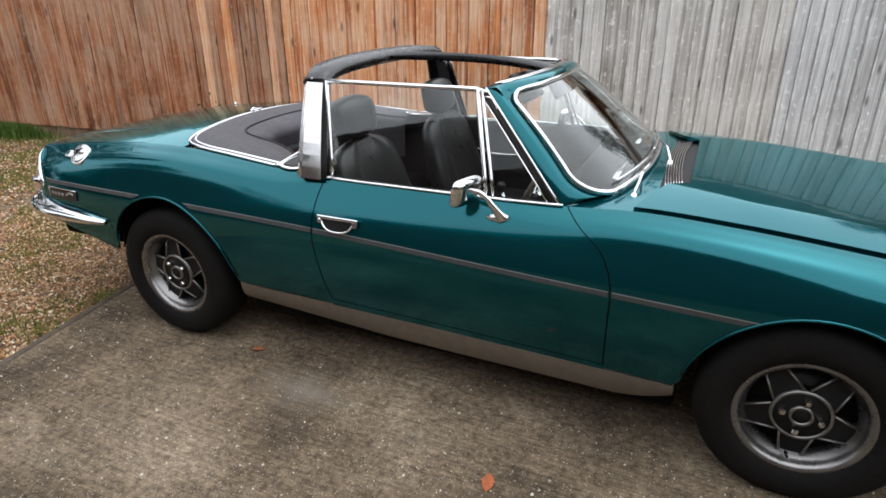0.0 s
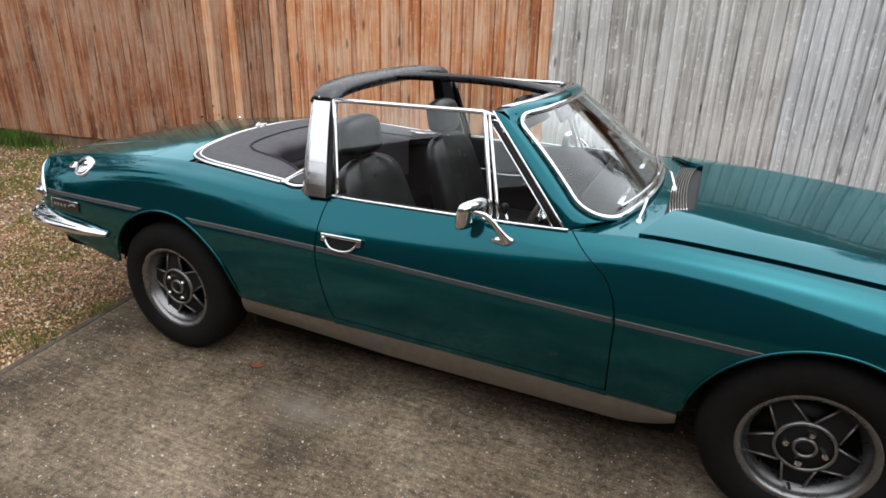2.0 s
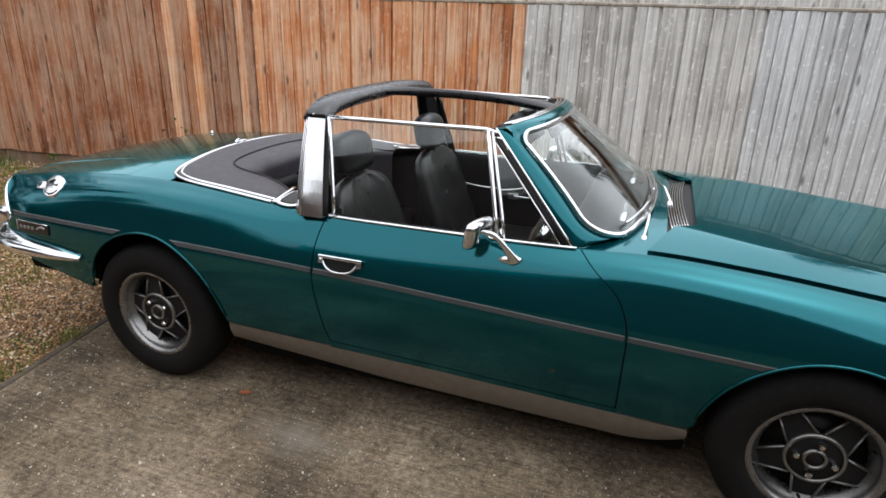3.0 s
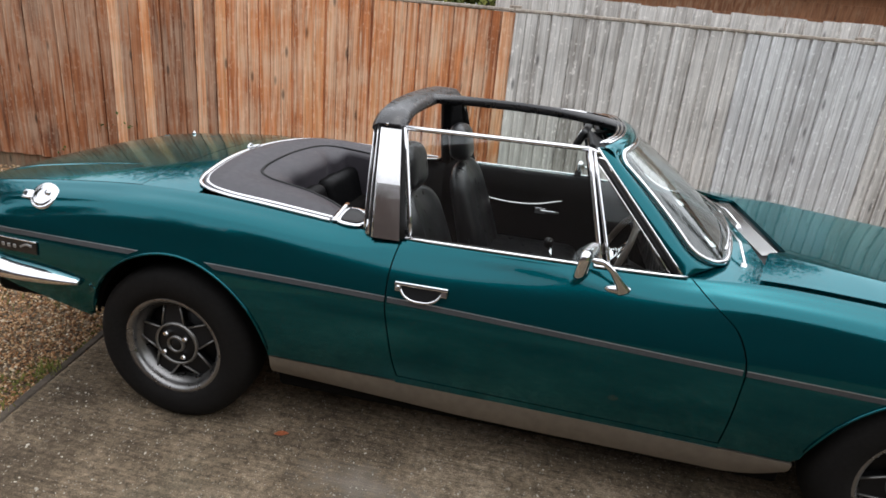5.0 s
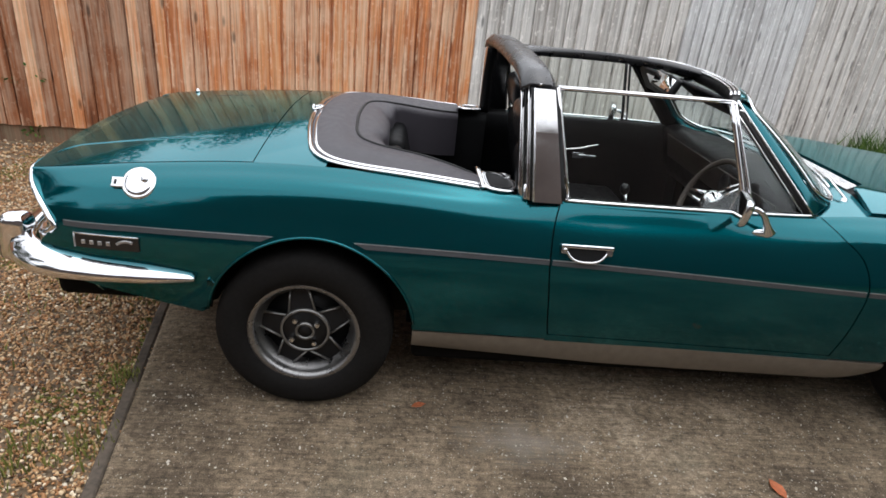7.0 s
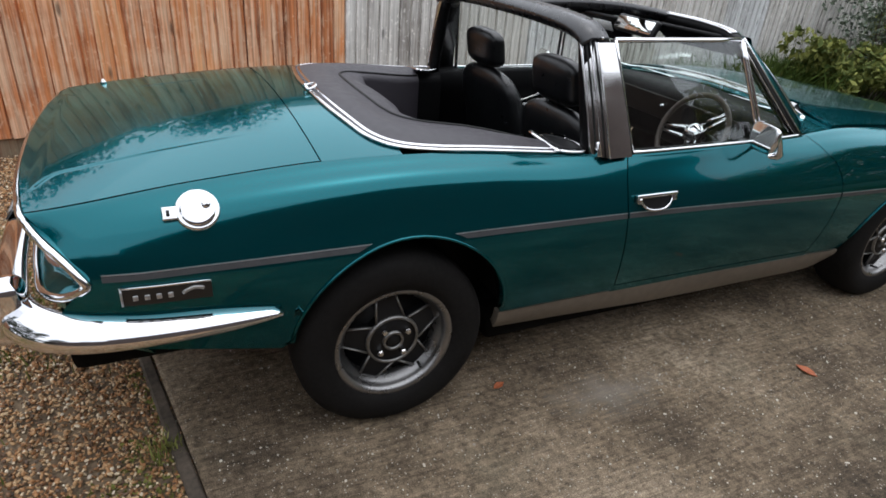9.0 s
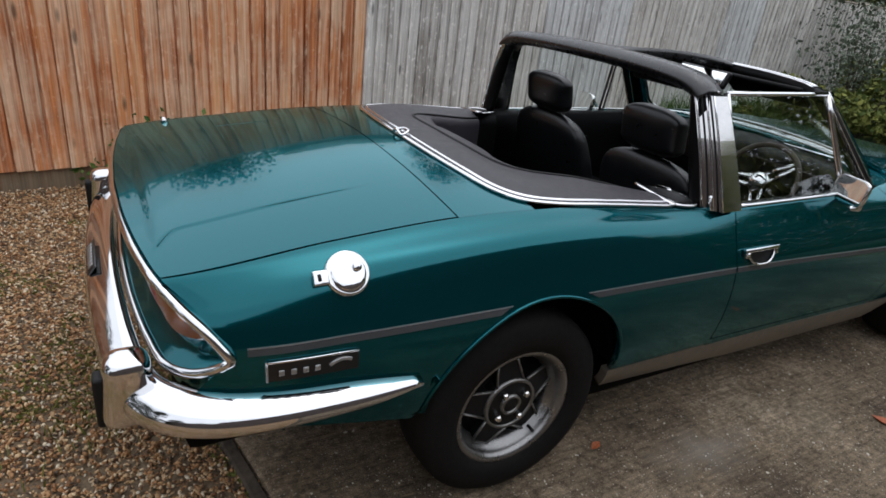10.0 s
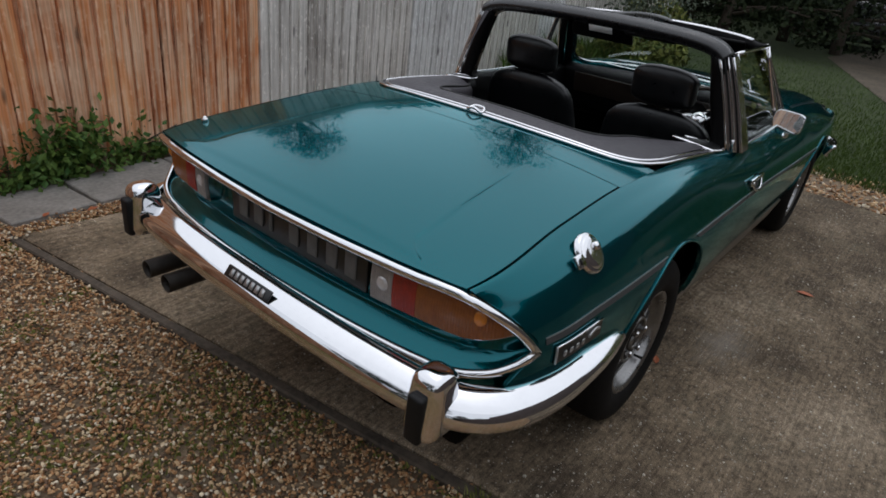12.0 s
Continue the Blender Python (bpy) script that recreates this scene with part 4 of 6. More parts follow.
for o, i in zip(outer, inner):
    col = []
    for t in list(np.linspace(0, 1, 14)):
        x, y = o[0] + (i[0] - o[0]) * t, o[1] + (i[1] - o[1]) * t
        e = min(1.0, abs(y) / edge_d(x))
        z = edge_z(x) + crown(x) * (1 - e * e)
        z += 0.006 + 0.016 * math.sin(math.pi * min(1, t * 1.1)) - 0.020 * t * (1 - min(1, abs(x + 1.4) * 2)) - 0.004 * t
        col.append((x, y, z))
    ex, ey, ez = col[-1]
    nx, ny = i[0] - o[0], i[1] - o[1]
    nl = math.hypot(nx, ny)
    back = min(1.0, max(0.0, (-1.82 - ex) / 0.12))
    back = back * back * (3 - 2 * back)
    roll_w, roll_h = 0.026 + 0.105 * back, 0.035 + 0.030 * back
    for k in range(1, 9):
        a = k / 8 * math.pi / 2
        col.append((ex + nx / nl * roll_w * math.sin(a), ey + ny / nl * roll_w * math.sin(a), ez - 0.003 - roll_h * (1 - math.cos(a))))
    col.append((ex + nx / nl * roll_w, ey + ny / nl * roll_w, ez - 0.22))
    g.append(col)
cover = part("hood_cover", sheet(g, 0), TONNEAU, car, "charcoal vinyl hood cover behind the seats")
for off, r in ((0.010, 0.009), (-0.016, 0.009)):
    path = []
    for k, o in enumerate(outer):
        i = inner[k]
        nx, ny = i[0] - o[0], i[1] - o[1]
        nl = math.hypot(nx, ny)
        x, y = o[0] - nx / nl * off, o[1] - ny / nl * off
        e = min(1.0, abs(y) / edge_d(x))
        path.append((x, y, edge_z(x) + crown(x) * (1 - e * e) + 0.005))
    part("cover_trim", sweep(path, ring_profile(r, 0.006, 8)), CHROME, cover)
part("cover_piping", sweep([tuple(col[13]) for col in g], ring_profile(0.006, 0.005, 8)), SEAL, cover)
hz = deck_z(-2.15, 0)
part("hood_catch", sweep(smoothed([(-2.16, 0.03, hz + 0.01), (-2.165, 0.0, hz + 0.022), (-2.16, -0.03, hz + 0.01), (-2.13, -0.02, hz + 0.02), (-2.13, 0.02, hz + 0.02)], 5, True), ring_profile(0.005, n=8), closed=True), CHROME, cover, "small chrome catch loop")
for sg in (-1, 1):
    # bright end strip of the cover, then a bright surround for the hinge well
    def deck_at(x, d, up=0.0):
        return (x, sg * d, edge_z(x) + crown(x) * max(0.0, 1 - (d / edge_d(x)) ** 2) + up)
    ends = [deck_at(-1.512 + 0.010 * t, 0.500 + 0.165 * t, 0.012 - 0.004 * t) for t in np.linspace(0, 1, 8)]
    part("end_strip", sweep(ends, box_profile(0.017, 0.010, 0.35)), CHROME, cover)
    well = [(-1.494, 0.545), (-1.490, 0.640), (-1.470, 0.662), (-1.425, 0.668), (-1.404, 0.652), (-1.398, 0.610), (-1.410, 0.575), (-1.450, 0.535), (-1.480, 0.530)]
    ring = smoothed([deck_at(x, d, 0.007) for x, d in well], 5, True)
    pod = part("hinge_finisher", sweep(ring, box_profile(0.026, 0.010, 0.35), closed=True), CHROME, cover, "chrome hood hinge finisher round a flat black plate for the well's shade")
    cen = np.mean(np.array(ring), axis=0)
    g = [[tuple(cen + (np.array(p) - cen) * f + np.array((0, 0, dz_))) for p in ring + ring[:1]] for f, dz_ in ((0.90, 0.004), (0.86, 0.003), (0.5, 0.002), (0.02, 0.002))]
    # no recess here: a flat black plate paints the shade inside the well
    part("well_shade_plate", slab(g, 0.003), BLACK, pod)
    part("hinge_bracket", block(0.050, 0.034, 0.010, deck_at(-1.425, 0.545, 0.008), 0.004, 2, Euler((radians(-8 * sg), 0, radians(35 * sg))).to_matrix()), CHROME, pod)

# roll-over hoop on steel-clad posts, with a bar to the screen
for sg in (-1, 1):
    lo = [(-1.342, 0.727, 0.846), (-1.250, 0.727, 0.846), (-1.250, 0.665, 0.846), (-1.376, 0.650, 0.846), (-1.388, 0.674, 0.846)]
    hi = [(-1.368, 0.592, 1.186), (-1.302, 0.592, 1.186), (-1.302, 0.535, 1.186), (-1.400, 0.528, 1.186), (-1.407, 0.546, 1.186)]
    V, F = [], []
    n, m = 8, 5
    for k in range(n + 1):
        t = k / n
        bow = 0.006 * math.sin(math.pi * t)
        for a, b in zip(lo, hi):
            V.append((a[0] + (b[0] - a[0]) * t, sg * (a[1] + (b[1] - a[1]) * t + bow), a[2] + (b[2] - a[2]) * t))
    for k in range(n):
        for j in range(m):
            q = (m * k + j, m * k + (j + 1) % m, m * k + m + (j + 1) % m, m * k + m + j)
            F.append(q if sg < 0 else q[::-1])
    post = part("roll_post", (V, F), STEEL, car, "brushed steel roll-over post", smooth=False)
    for f, wdt, mat in ((0.02, 0.006, CHROME), (0.22, 0.006, SEAL), (0.42, 0.009, CHROME), (0.66, 0.008, SEAL), (0.92, 0.010, CHROME)):
        p = []
        for t in np.linspace(0, 1, 8):
            a, b = Vector(lo[0]).lerp(Vector(hi[0]), t), Vector(lo[4]).lerp(Vector(hi[4]), t)
            c = a.lerp(b, f)
            p.append((c.x - 0.001, sg * (c.y + 0.0015 + 0.006 * math.sin(math.pi * t)), c.z))
        part("post_trim", sweep(p, box_profile(wdt, 0.006, 0.3), up=(0.7, 0.7 * sg, 0)), mat, post)
    p = [(-1.246 - 0.054 * t, sg * (0.714 - 0.135 * t), 0.85 + 0.345 * t) for t in np.linspace(0, 1, 8)]
    part("post_seal", sweep(p, box_profile(0.008, 0.022, 0.3), up=(1, 0, 0)), SEAL, post)
    part("post_foot", block(0.022, 0.026, 0.050, (-1.366, sg * 0.688, 0.866), 0.006, 2, Euler((radians(20 * sg), 0, 0)).to_matrix()), CHROME, post)
    part("post_screw", block(0.008, 0.006, 0.008, (-1.352, sg * 0.590, 1.198), 0.002, 2), CHROME, post)
hoop_half = [(-1.352, -0.562, 1.176), (-1.354, -0.535, 1.197), (-1.356, -0.485, 1.214), (-1.360, -0.38, 1.226), (-1.362, -0.2, 1.233), (-1.362, 0, 1.235)]
hoop = smoothed(hoop_half + [(x, -y, z) for x, y, z in hoop_half[-2::-1]], 6)
roll = part("roll_hoop", sweep(hoop, box_profile(0.118, 0.056, 0.42)), HOOP_VINYL, car, "padded black vinyl roll-over hoop with a centre bar")
bar = [(-1.34, 0, 1.238), (-1.2, 0, 1.240), (-0.95, 0, 1.240), (-0.75, 0, 1.232), (-0.60, 0, 1.216), (-0.535, 0, 1.200)]
wide = spline((0, 2.6), (0.06, 1.5), (0.12, 1.0), (0.75, 1.0), (0.9, 1.6), (1, 3.2))
part("centre_bar", sweep(smoothed(bar, 8), box_profile(0.080, 0.036, 0.4), scale=lambda t: (wide(t), 1.0)), HOOP_VINYL, roll)
for sg in (-1, 1):
    p = [(-1.375, sg * 0.545, 1.185), (-1.372, sg * 0.60, 1.0), (-1.368, sg * 0.652, 0.84)]
    part("post_lining", sweep(smoothed(p, 5), box_profile(0.07, 0.05, 0.4), up=(1, 0, 0)), VINYL, roll)

# windscreen, its frame and pillars
head_x = spline((0, -0.500), (0.2, -0.510), (0.38, -0.545), (0.48, -0.590), (0.53, -0.635))
base_zf = spline((0, 0.900), (0.3, 0.892), (0.55, 0.872), (0.66, 0.855))
head_zf = spline((0, 1.196), (0.3, 1.190), (0.48, 1.176), (0.53, 1.165))


def screen_pt(q, t, out=0.0):
    """q across from -1 to 1, t up from 0 to 1."""
    db, dh = 0.622 * q, 0.492 * q
    a = Vector((base_x(abs(db)), db, base_zf(abs(db))))
    b = Vector((head_x(abs(dh)), dh, head_zf(abs(dh))))
    p = a + (b - a) * t
    return p + Vector((0.8, 0, 0.6)) * (out + 0.012 * math.sin(math.pi * t))


LOW_R, TOP_R = (0.17, 0.24), (0.09, 0.12)


def edge_q(t):
    """How far across the glass reaches at t, with rounded corners."""
    if t < LOW_R[1]:
        return 1 - LOW_R[0] * (1 - math.sqrt(max(0.0, 1 - (1 - t / LOW_R[1]) ** 2)))
    if t > 1 - TOP_R[1]:
        return 1 - TOP_R[0] * (1 - math.sqrt(max(0.0, 1 - (1 - (1 - t) / TOP_R[1]) ** 2)))
    return 1.0


def edge_t(q):
    """Lowest and highest t of the glass at q."""
    a, b = max(0.0, (abs(q) - 1 + LOW_R[0]) / LOW_R[0]), max(0.0, (abs(q) - 1 + TOP_R[0]) / TOP_R[0])
    return LOW_R[1] * (1 - math.sqrt(max(0.0, 1 - a * a))), 1 - TOP_R[1] * (1 - math.sqrt(max(0.0, 1 - b * b)))


GLASS_Q = [math.sin(math.pi / 2 * v) for v in np.linspace(-1, 1, 61)]
screen = part("windscreen", slab([[tuple(screen_pt(q, edge_t(q)[0] + (edge_t(q)[1] - edge_t(q)[0]) * t)) for t in np.linspace(0.0, 1.0, 12)] for q in GLASS_Q], 0.004), SCREEN_GLASS, car, "curved clear windscreen in a bright strip")
screen.visible_shadow = False
side_t = [0.5 - 0.5 * math.cos(math.pi * k / 44) for k in range(45)]
flat_q = np.linspace(-1, 1, 30)[1:-1]
rim = [tuple(screen_pt(v * (1 - LOW_R[0]), 0.0, 0.004)) for v in flat_q]
rim += [tuple(screen_pt(edge_q(t), t, 0.004)) for t in side_t]
rim += [tuple(screen_pt(-v * (1 - TOP_R[0]), 1.0, 0.004)) for v in flat_q]
rim += [tuple(screen_pt(-edge_q(t), t, 0.004)) for t in side_t[::-1]]
part("screen_trim", sweep(rim, ring_profile(0.010, 0.008, 8), closed=True, up=(0.8, 0, 0.6)), CHROME, screen)
for sg in (-1, 1):
    g = []
    for t in side_t:
        a = screen_pt(sg * edge_q(t), t, -0.003) + Vector((0, 0, -0.004))
        o0, o1 = Vector((-0.352, sg * 0.668, 0.846)), Vector((-0.672, sg * 0.535, 1.196))
        o = o0 + (o1 - o0) * t
        mid = (a + o) / 2 + Vector((0.012, sg * 0.012, 0.010))
        back_ = o + Vector((-0.004, -sg * 0.035, -0.015))
        g.append([tuple(a + Vector((-0.02, 0, -0.015)))] + [tuple(p) for p in smoothed([a, mid, o, back_], 5)])
    part("windscreen_pillar", sheet(g, 0.0, flip=sg < 0), PAINT, car)
    g = []
    for t in np.linspace(0, 1, 10):
        a = screen_pt(sg, t, -0.003) + Vector((-0.026, -sg * 0.006, -0.022))
        o = Vector((-0.352, sg * 0.668, 0.846)) + (Vector((-0.672, sg * 0.535, 1.196)) - Vector((-0.352, sg * 0.668, 0.846))) * t + Vector((-0.012, -sg * 0.018, -0.006))
        g.append([tuple(a), tuple((a + o) / 2 + Vector((-0.012, -sg * 0.012, -0.006))), tuple(o)])
    part("pillar_lining", slab(g, 0.005, flip=sg < 0), VINYL, car, "black vinyl lining inside the windscreen pillar")
    p = [(-0.356 - 0.318 * t, sg * (0.664 - 0.132 * t), 0.852 + 0.340 * t) for t in np.linspace(0, 1, 10)]
    part("pillar_seal", sweep(p, box_profile(0.026, 0.022, 0.4), up=(1, 0, 0)), SEAL, car)
    p = [(-0.346 - 0.318 * t, sg * (0.674 - 0.132 * t), 0.852 + 0.345 * t) for t in np.linspace(0, 1, 10)]
    part("gutter_trim", sweep(p, box_profile(0.006, 0.008, 0.3), up=(1, 0, 0)), CHROME, car)
g, lining = [], []
for q in np.linspace(-1.06, 1.06, 41):
    c = screen_pt(max(-1, min(1, q)), 1.0, -0.002)
    y = 0.505 * q
    k = 1 - abs(q) / 1.06
    g.append([(c.x + 0.0, y, c.z - 0.004), (c.x - 0.010, y, c.z + 0.016), (c.x - 0.024, y, c.z + 0.025), (c.x - 0.040, y, c.z + 0.0275)])
    lining.append([(c.x - 0.028, y, c.z + 0.024), (c.x - 0.065, y, c.z + 0.024), (c.x - 0.078, y, c.z + 0.012), (c.x - 0.075, y, c.z - 0.018), (c.x - 0.02, y, c.z - 0.024), (c.x - 0.004, y, c.z - 0.006)])
header = part("screen_header", sheet(g, 0.0), PAINT, car)
part("header_lining", sheet(lining, 0.0), VINYL, header, "black vinyl header lining")
for off in (0.044, 0.058, 0.072):
    part("header_strip", sweep([(head_x(abs(y)) - off, y, head_zf(abs(y)) + 0.028 - 6 * max(0, off - 0.05) ** 2) for y in np.linspace(-0.47, 0.47, 24)], box_profile(0.008, 0.006, 0.3)), CHROME, header)
for sg in (-1, 1):
    if sg < 0:
        part("visor", block(0.13, 0.36, 0.020, (-0.63, -0.27, 1.155), 0.009, 2, Euler((0, radians(32), 0)).to_matrix()), VINYL, header, "black padded sun visor")
    else:
        rv = Euler((0, radians(58), 0)).to_matrix()
        visor = part("visor", block(0.125, 0.37, 0.020, (-0.605, 0.32, 1.118), 0.009, 2, rv), VINYL, header, "black padded sun visor folded down, with a white label")
        at = Vector((-0.605, 0.32, 1.118)) + rv @ Vector((-0.012, 0.0, -0.0112))
        part("visor_label", block(0.050, 0.14, 0.003, tuple(at), 0.001, 1, rv), LABEL_WHITE, visor)
tilt_m = Euler((0, radians(24), radians(-6))).to_matrix()
face_at = Vector((-0.695, 0.0, 1.160)) + tilt_m @ Vector((-0.0152, 0, 0))
mir = part("interior_mirror", block(0.030, 0.29, 0.074, (-0.695, 0.0, 1.160), 0.013, 3, tilt_m), BLACK, header, "black rear-view mirror")
part("mirror_face", block(0.003, 0.265, 0.054, tuple(face_at), 0.001, 1, tilt_m), MIRROR, mir)
part("mirror_stem", sweep([(-0.685, 0, 1.160), (-0.62, 0, 1.180), (-0.56, 0, 1.192)], ring_profile(0.008)), BLACK, mir)
for y0 in (-0.30, 0.12):
    wiper = part("wiper", sweep([tuple(screen_pt(q, 0.06, 0.016)) for q in np.linspace(y0 / 0.62 - 0.32, y0 / 0.62 + 0.42, 12)], box_profile(0.008, 0.010)), CHROME, car, "bright windscreen wiper parked at the scuttle")
    e = screen_pt(y0 / 0.62 - 0.34, 0.0, 0.02) + Vector((0.045, 0, -0.012))
    m = screen_pt(y0 / 0.62 + 0.05, 0.06, 0.018)
    part("wiper_arm", sweep([tuple(e), tuple((e + m) / 2 + Vector((0.01, 0, 0.012))), tuple(m)], box_profile(0.008, 0.006)), STEEL, wiper)
    part("wiper_boss", moved(lathe([(0, 0.022), (0.009, 0.020), (0.013, 0.0)], 14, "z"), Matrix.Translation(e - Vector((0, 0, 0.02)))), CHROME, wiper)

# door glass, quarter-lights and their bright frames
def line(a, b, n=2):
    return [tuple(Vector(a) + (Vector(b) - Vector(a)) * k / (n - 1)) for k in range(n)]


for sg in (-1, 1):
    y = lambda d: sg * d
    A, B = (-1.222, y(0.690), 0.850), (-0.600, y(0.684), 0.850)
    C, D = (-0.690, y(0.553), 1.192), (-1.292, y(0.580), 1.192)
    pane = part("door_window", slab([line(A, D, 4), line(B, C, 4)], 0.004, flip=sg > 0), GLASS, car, "raised side window in a bright frame")
    pane.visible_shadow = False
    for name, p, w in (("top_rail", [D, C], 0.016), ("rear_rail", [A, D], 0.016), ("division_bar", [B, C], 0.017)):
        part(name, sweep(line(*p, 6), box_profile(w, 0.016, 0.35), up=(0, 1, 0.2)), CHROME, pane)
    E0, E1, E2 = (-0.574, y(0.684), 0.850), (-0.362, y(0.664), 0.850), (-0.672, y(0.551), 1.184)
    q = part("quarter_light", slab([[E0, E0], [E1, E2]], 0.004, flip=sg > 0), GLASS, car, "small triangular opening window")
    q.visible_shadow = False
    part("quarter_bar", sweep(line(E0, E2, 6), box_profile(0.012, 0.014, 0.35), up=(0, 1, 0.2)), CHROME, q)
    part("quarter_top", sweep(line(C, (-0.652, y(0.545), 1.180), 3), box_profile(0.014, 0.014, 0.35), up=(0, 1, 0.2)), CHROME, q)
    part("quarter_hinge", sweep(smoothed([(-0.668, y(0.556), 1.166), (-0.640, y(0.553), 1.163), (-0.622, y(0.560), 1.146), (-0.612, y(0.566), 1.128)], 4), box_profile(0.012, 0.009, 0.35), up=(0, 1, 0.2)), STEEL, q)
    part("quarter_frame", sweep(line((-0.374, y(0.663), 0.856), (-0.662, y(0.549), 1.172), 6), box_profile(0.018, 0.016, 0.4), up=(0, 1, 0.2)), SEAL, q)
    part("quarter_edge", sweep(line((-0.386, y(0.668), 0.856), (-0.668, y(0.553), 1.166), 6), box_profile(0.005, 0.016, 0.4), up=(0, 1, 0.2)), STEEL, q)
    # door mirror
    p = smoothed([(-0.524, y(0.727), 0.796), (-0.536, y(0.736), 0.816), (-0.555, y(0.745), 0.843), (-0.575, y(0.749), 0.868), (-0.604, y(0.748), 0.886), (-0.645, y(0.744), 0.886)], 6)
    fat = spline((0, 2.6), (0.08, 2.1), (0.25, 1.4), (0.5, 1.0), (1, 0.85))
    thin = spline((0, 2.0), (0.15, 1.5), (0.5, 1.0), (1, 0.9))
    foot = part("door_mirror", sweep(p, ring_profile(0.0105, 0.0085, 14), up=(0, 1, 0), scale=lambda t: (fat(t), thin(t))), CHROME, car, "chrome door mirror on a curved stalk")
    dome = lathe([(0.0, -0.010), (0.5, -0.008), (0.85, -0.004), (1.0, 0.003), (0.9, 0.008)], 24)
    dome = ([(vx * 0.042, vy, vz * 0.015) for vx, vy, vz in dome[0]], dome[1])
    bm_ = Matrix.Translation((-0.543, y(0.730), 0.799)) @ Matrix.Rotation(0.0 if sg < 0 else math.pi, 4, "Z") @ Matrix.Rotation(radians(-36), 4, "X")
    part("mirror_base", moved(dome, bm_), CHROME, foot)
    rm = Euler((0, radians(9), radians(-17 if sg < 0 else -14))).to_matrix().to_4x4()
    hm = Matrix.Translation((-0.652, y(0.742), 0.882)) @ rm
    shell, shell_f = [], []
    outline = [(0.074 * math.copysign(abs(math.cos(a)) ** 0.42, math.cos(a)), 0.049 * math.copysign(abs(math.sin(a)) ** 0.42, math.sin(a))) for a in [2 * math.pi * k / 32 for k in range(32)]]
    rings = [(-0.008, 0.90), (-0.010, 0.97), (-0.004, 1.0), (0.006, 0.97), (0.016, 0.86), (0.023, 0.62), (0.026, 0.3)]
    for ox, f in rings:
        shell += [(ox, a * f, b * f) for a, b in outline]
    for k in range(len(rings) - 1):
        for c in range(32):
            shell_f.append((k * 32 + c, k * 32 + (c + 1) % 32, (k + 1) * 32 + (c + 1) % 32, (k + 1) * 32 + c))
    shell_f += [tuple(range(32))[::-1], tuple(len(shell) - 32 + c for c in range(32))]
    head_ = part("mirror_head", moved((shell, shell_f), hm), CHROME, foot)
    glass = ([(-0.0105, a * 0.90, b * 0.90) for a, b in outline] + [(-0.008, a * 0.90, b * 0.90) for a, b in outline], [tuple(range(32))[::-1], tuple(range(32, 64))] + [(c, (c + 1) % 32, 32 + (c + 1) % 32, 32 + c) for c in range(32)])
    part("mirror_glass", moved(glass, hm), MIRROR, head_, smooth=False)

# wheels
tyre_profile = [(0.188, -0.075), (0.196, -0.088), (0.225, -0.098), (0.262, -0.099), (0.288, -0.090), (0.304, -0.074), (0.309, -0.050), (0.311, 0.0), (0.309, 0.050), (0.304, 0.074), (0.288, 0.090), (0.255, 0.098), (0.21, 0.092), (0.188, 0.075)]
rim_profile = [(0.150, 0.07), (0.150, -0.020), (0.154, -0.040), (0.168, -0.052), (0.172, -0.066), (0.176, -0.078), (0.186, -0.086), (0.196, -0.086), (0.199, -0.080), (0.190, -0.07)]
TYRE, RIM = lathe(tyre_profile, 56), lathe(rim_profile, 56)
disc = lathe([(0.0, -0.012), (0.151, -0.012), (0.151, 0.0), (0.0, 0.0)], 40)


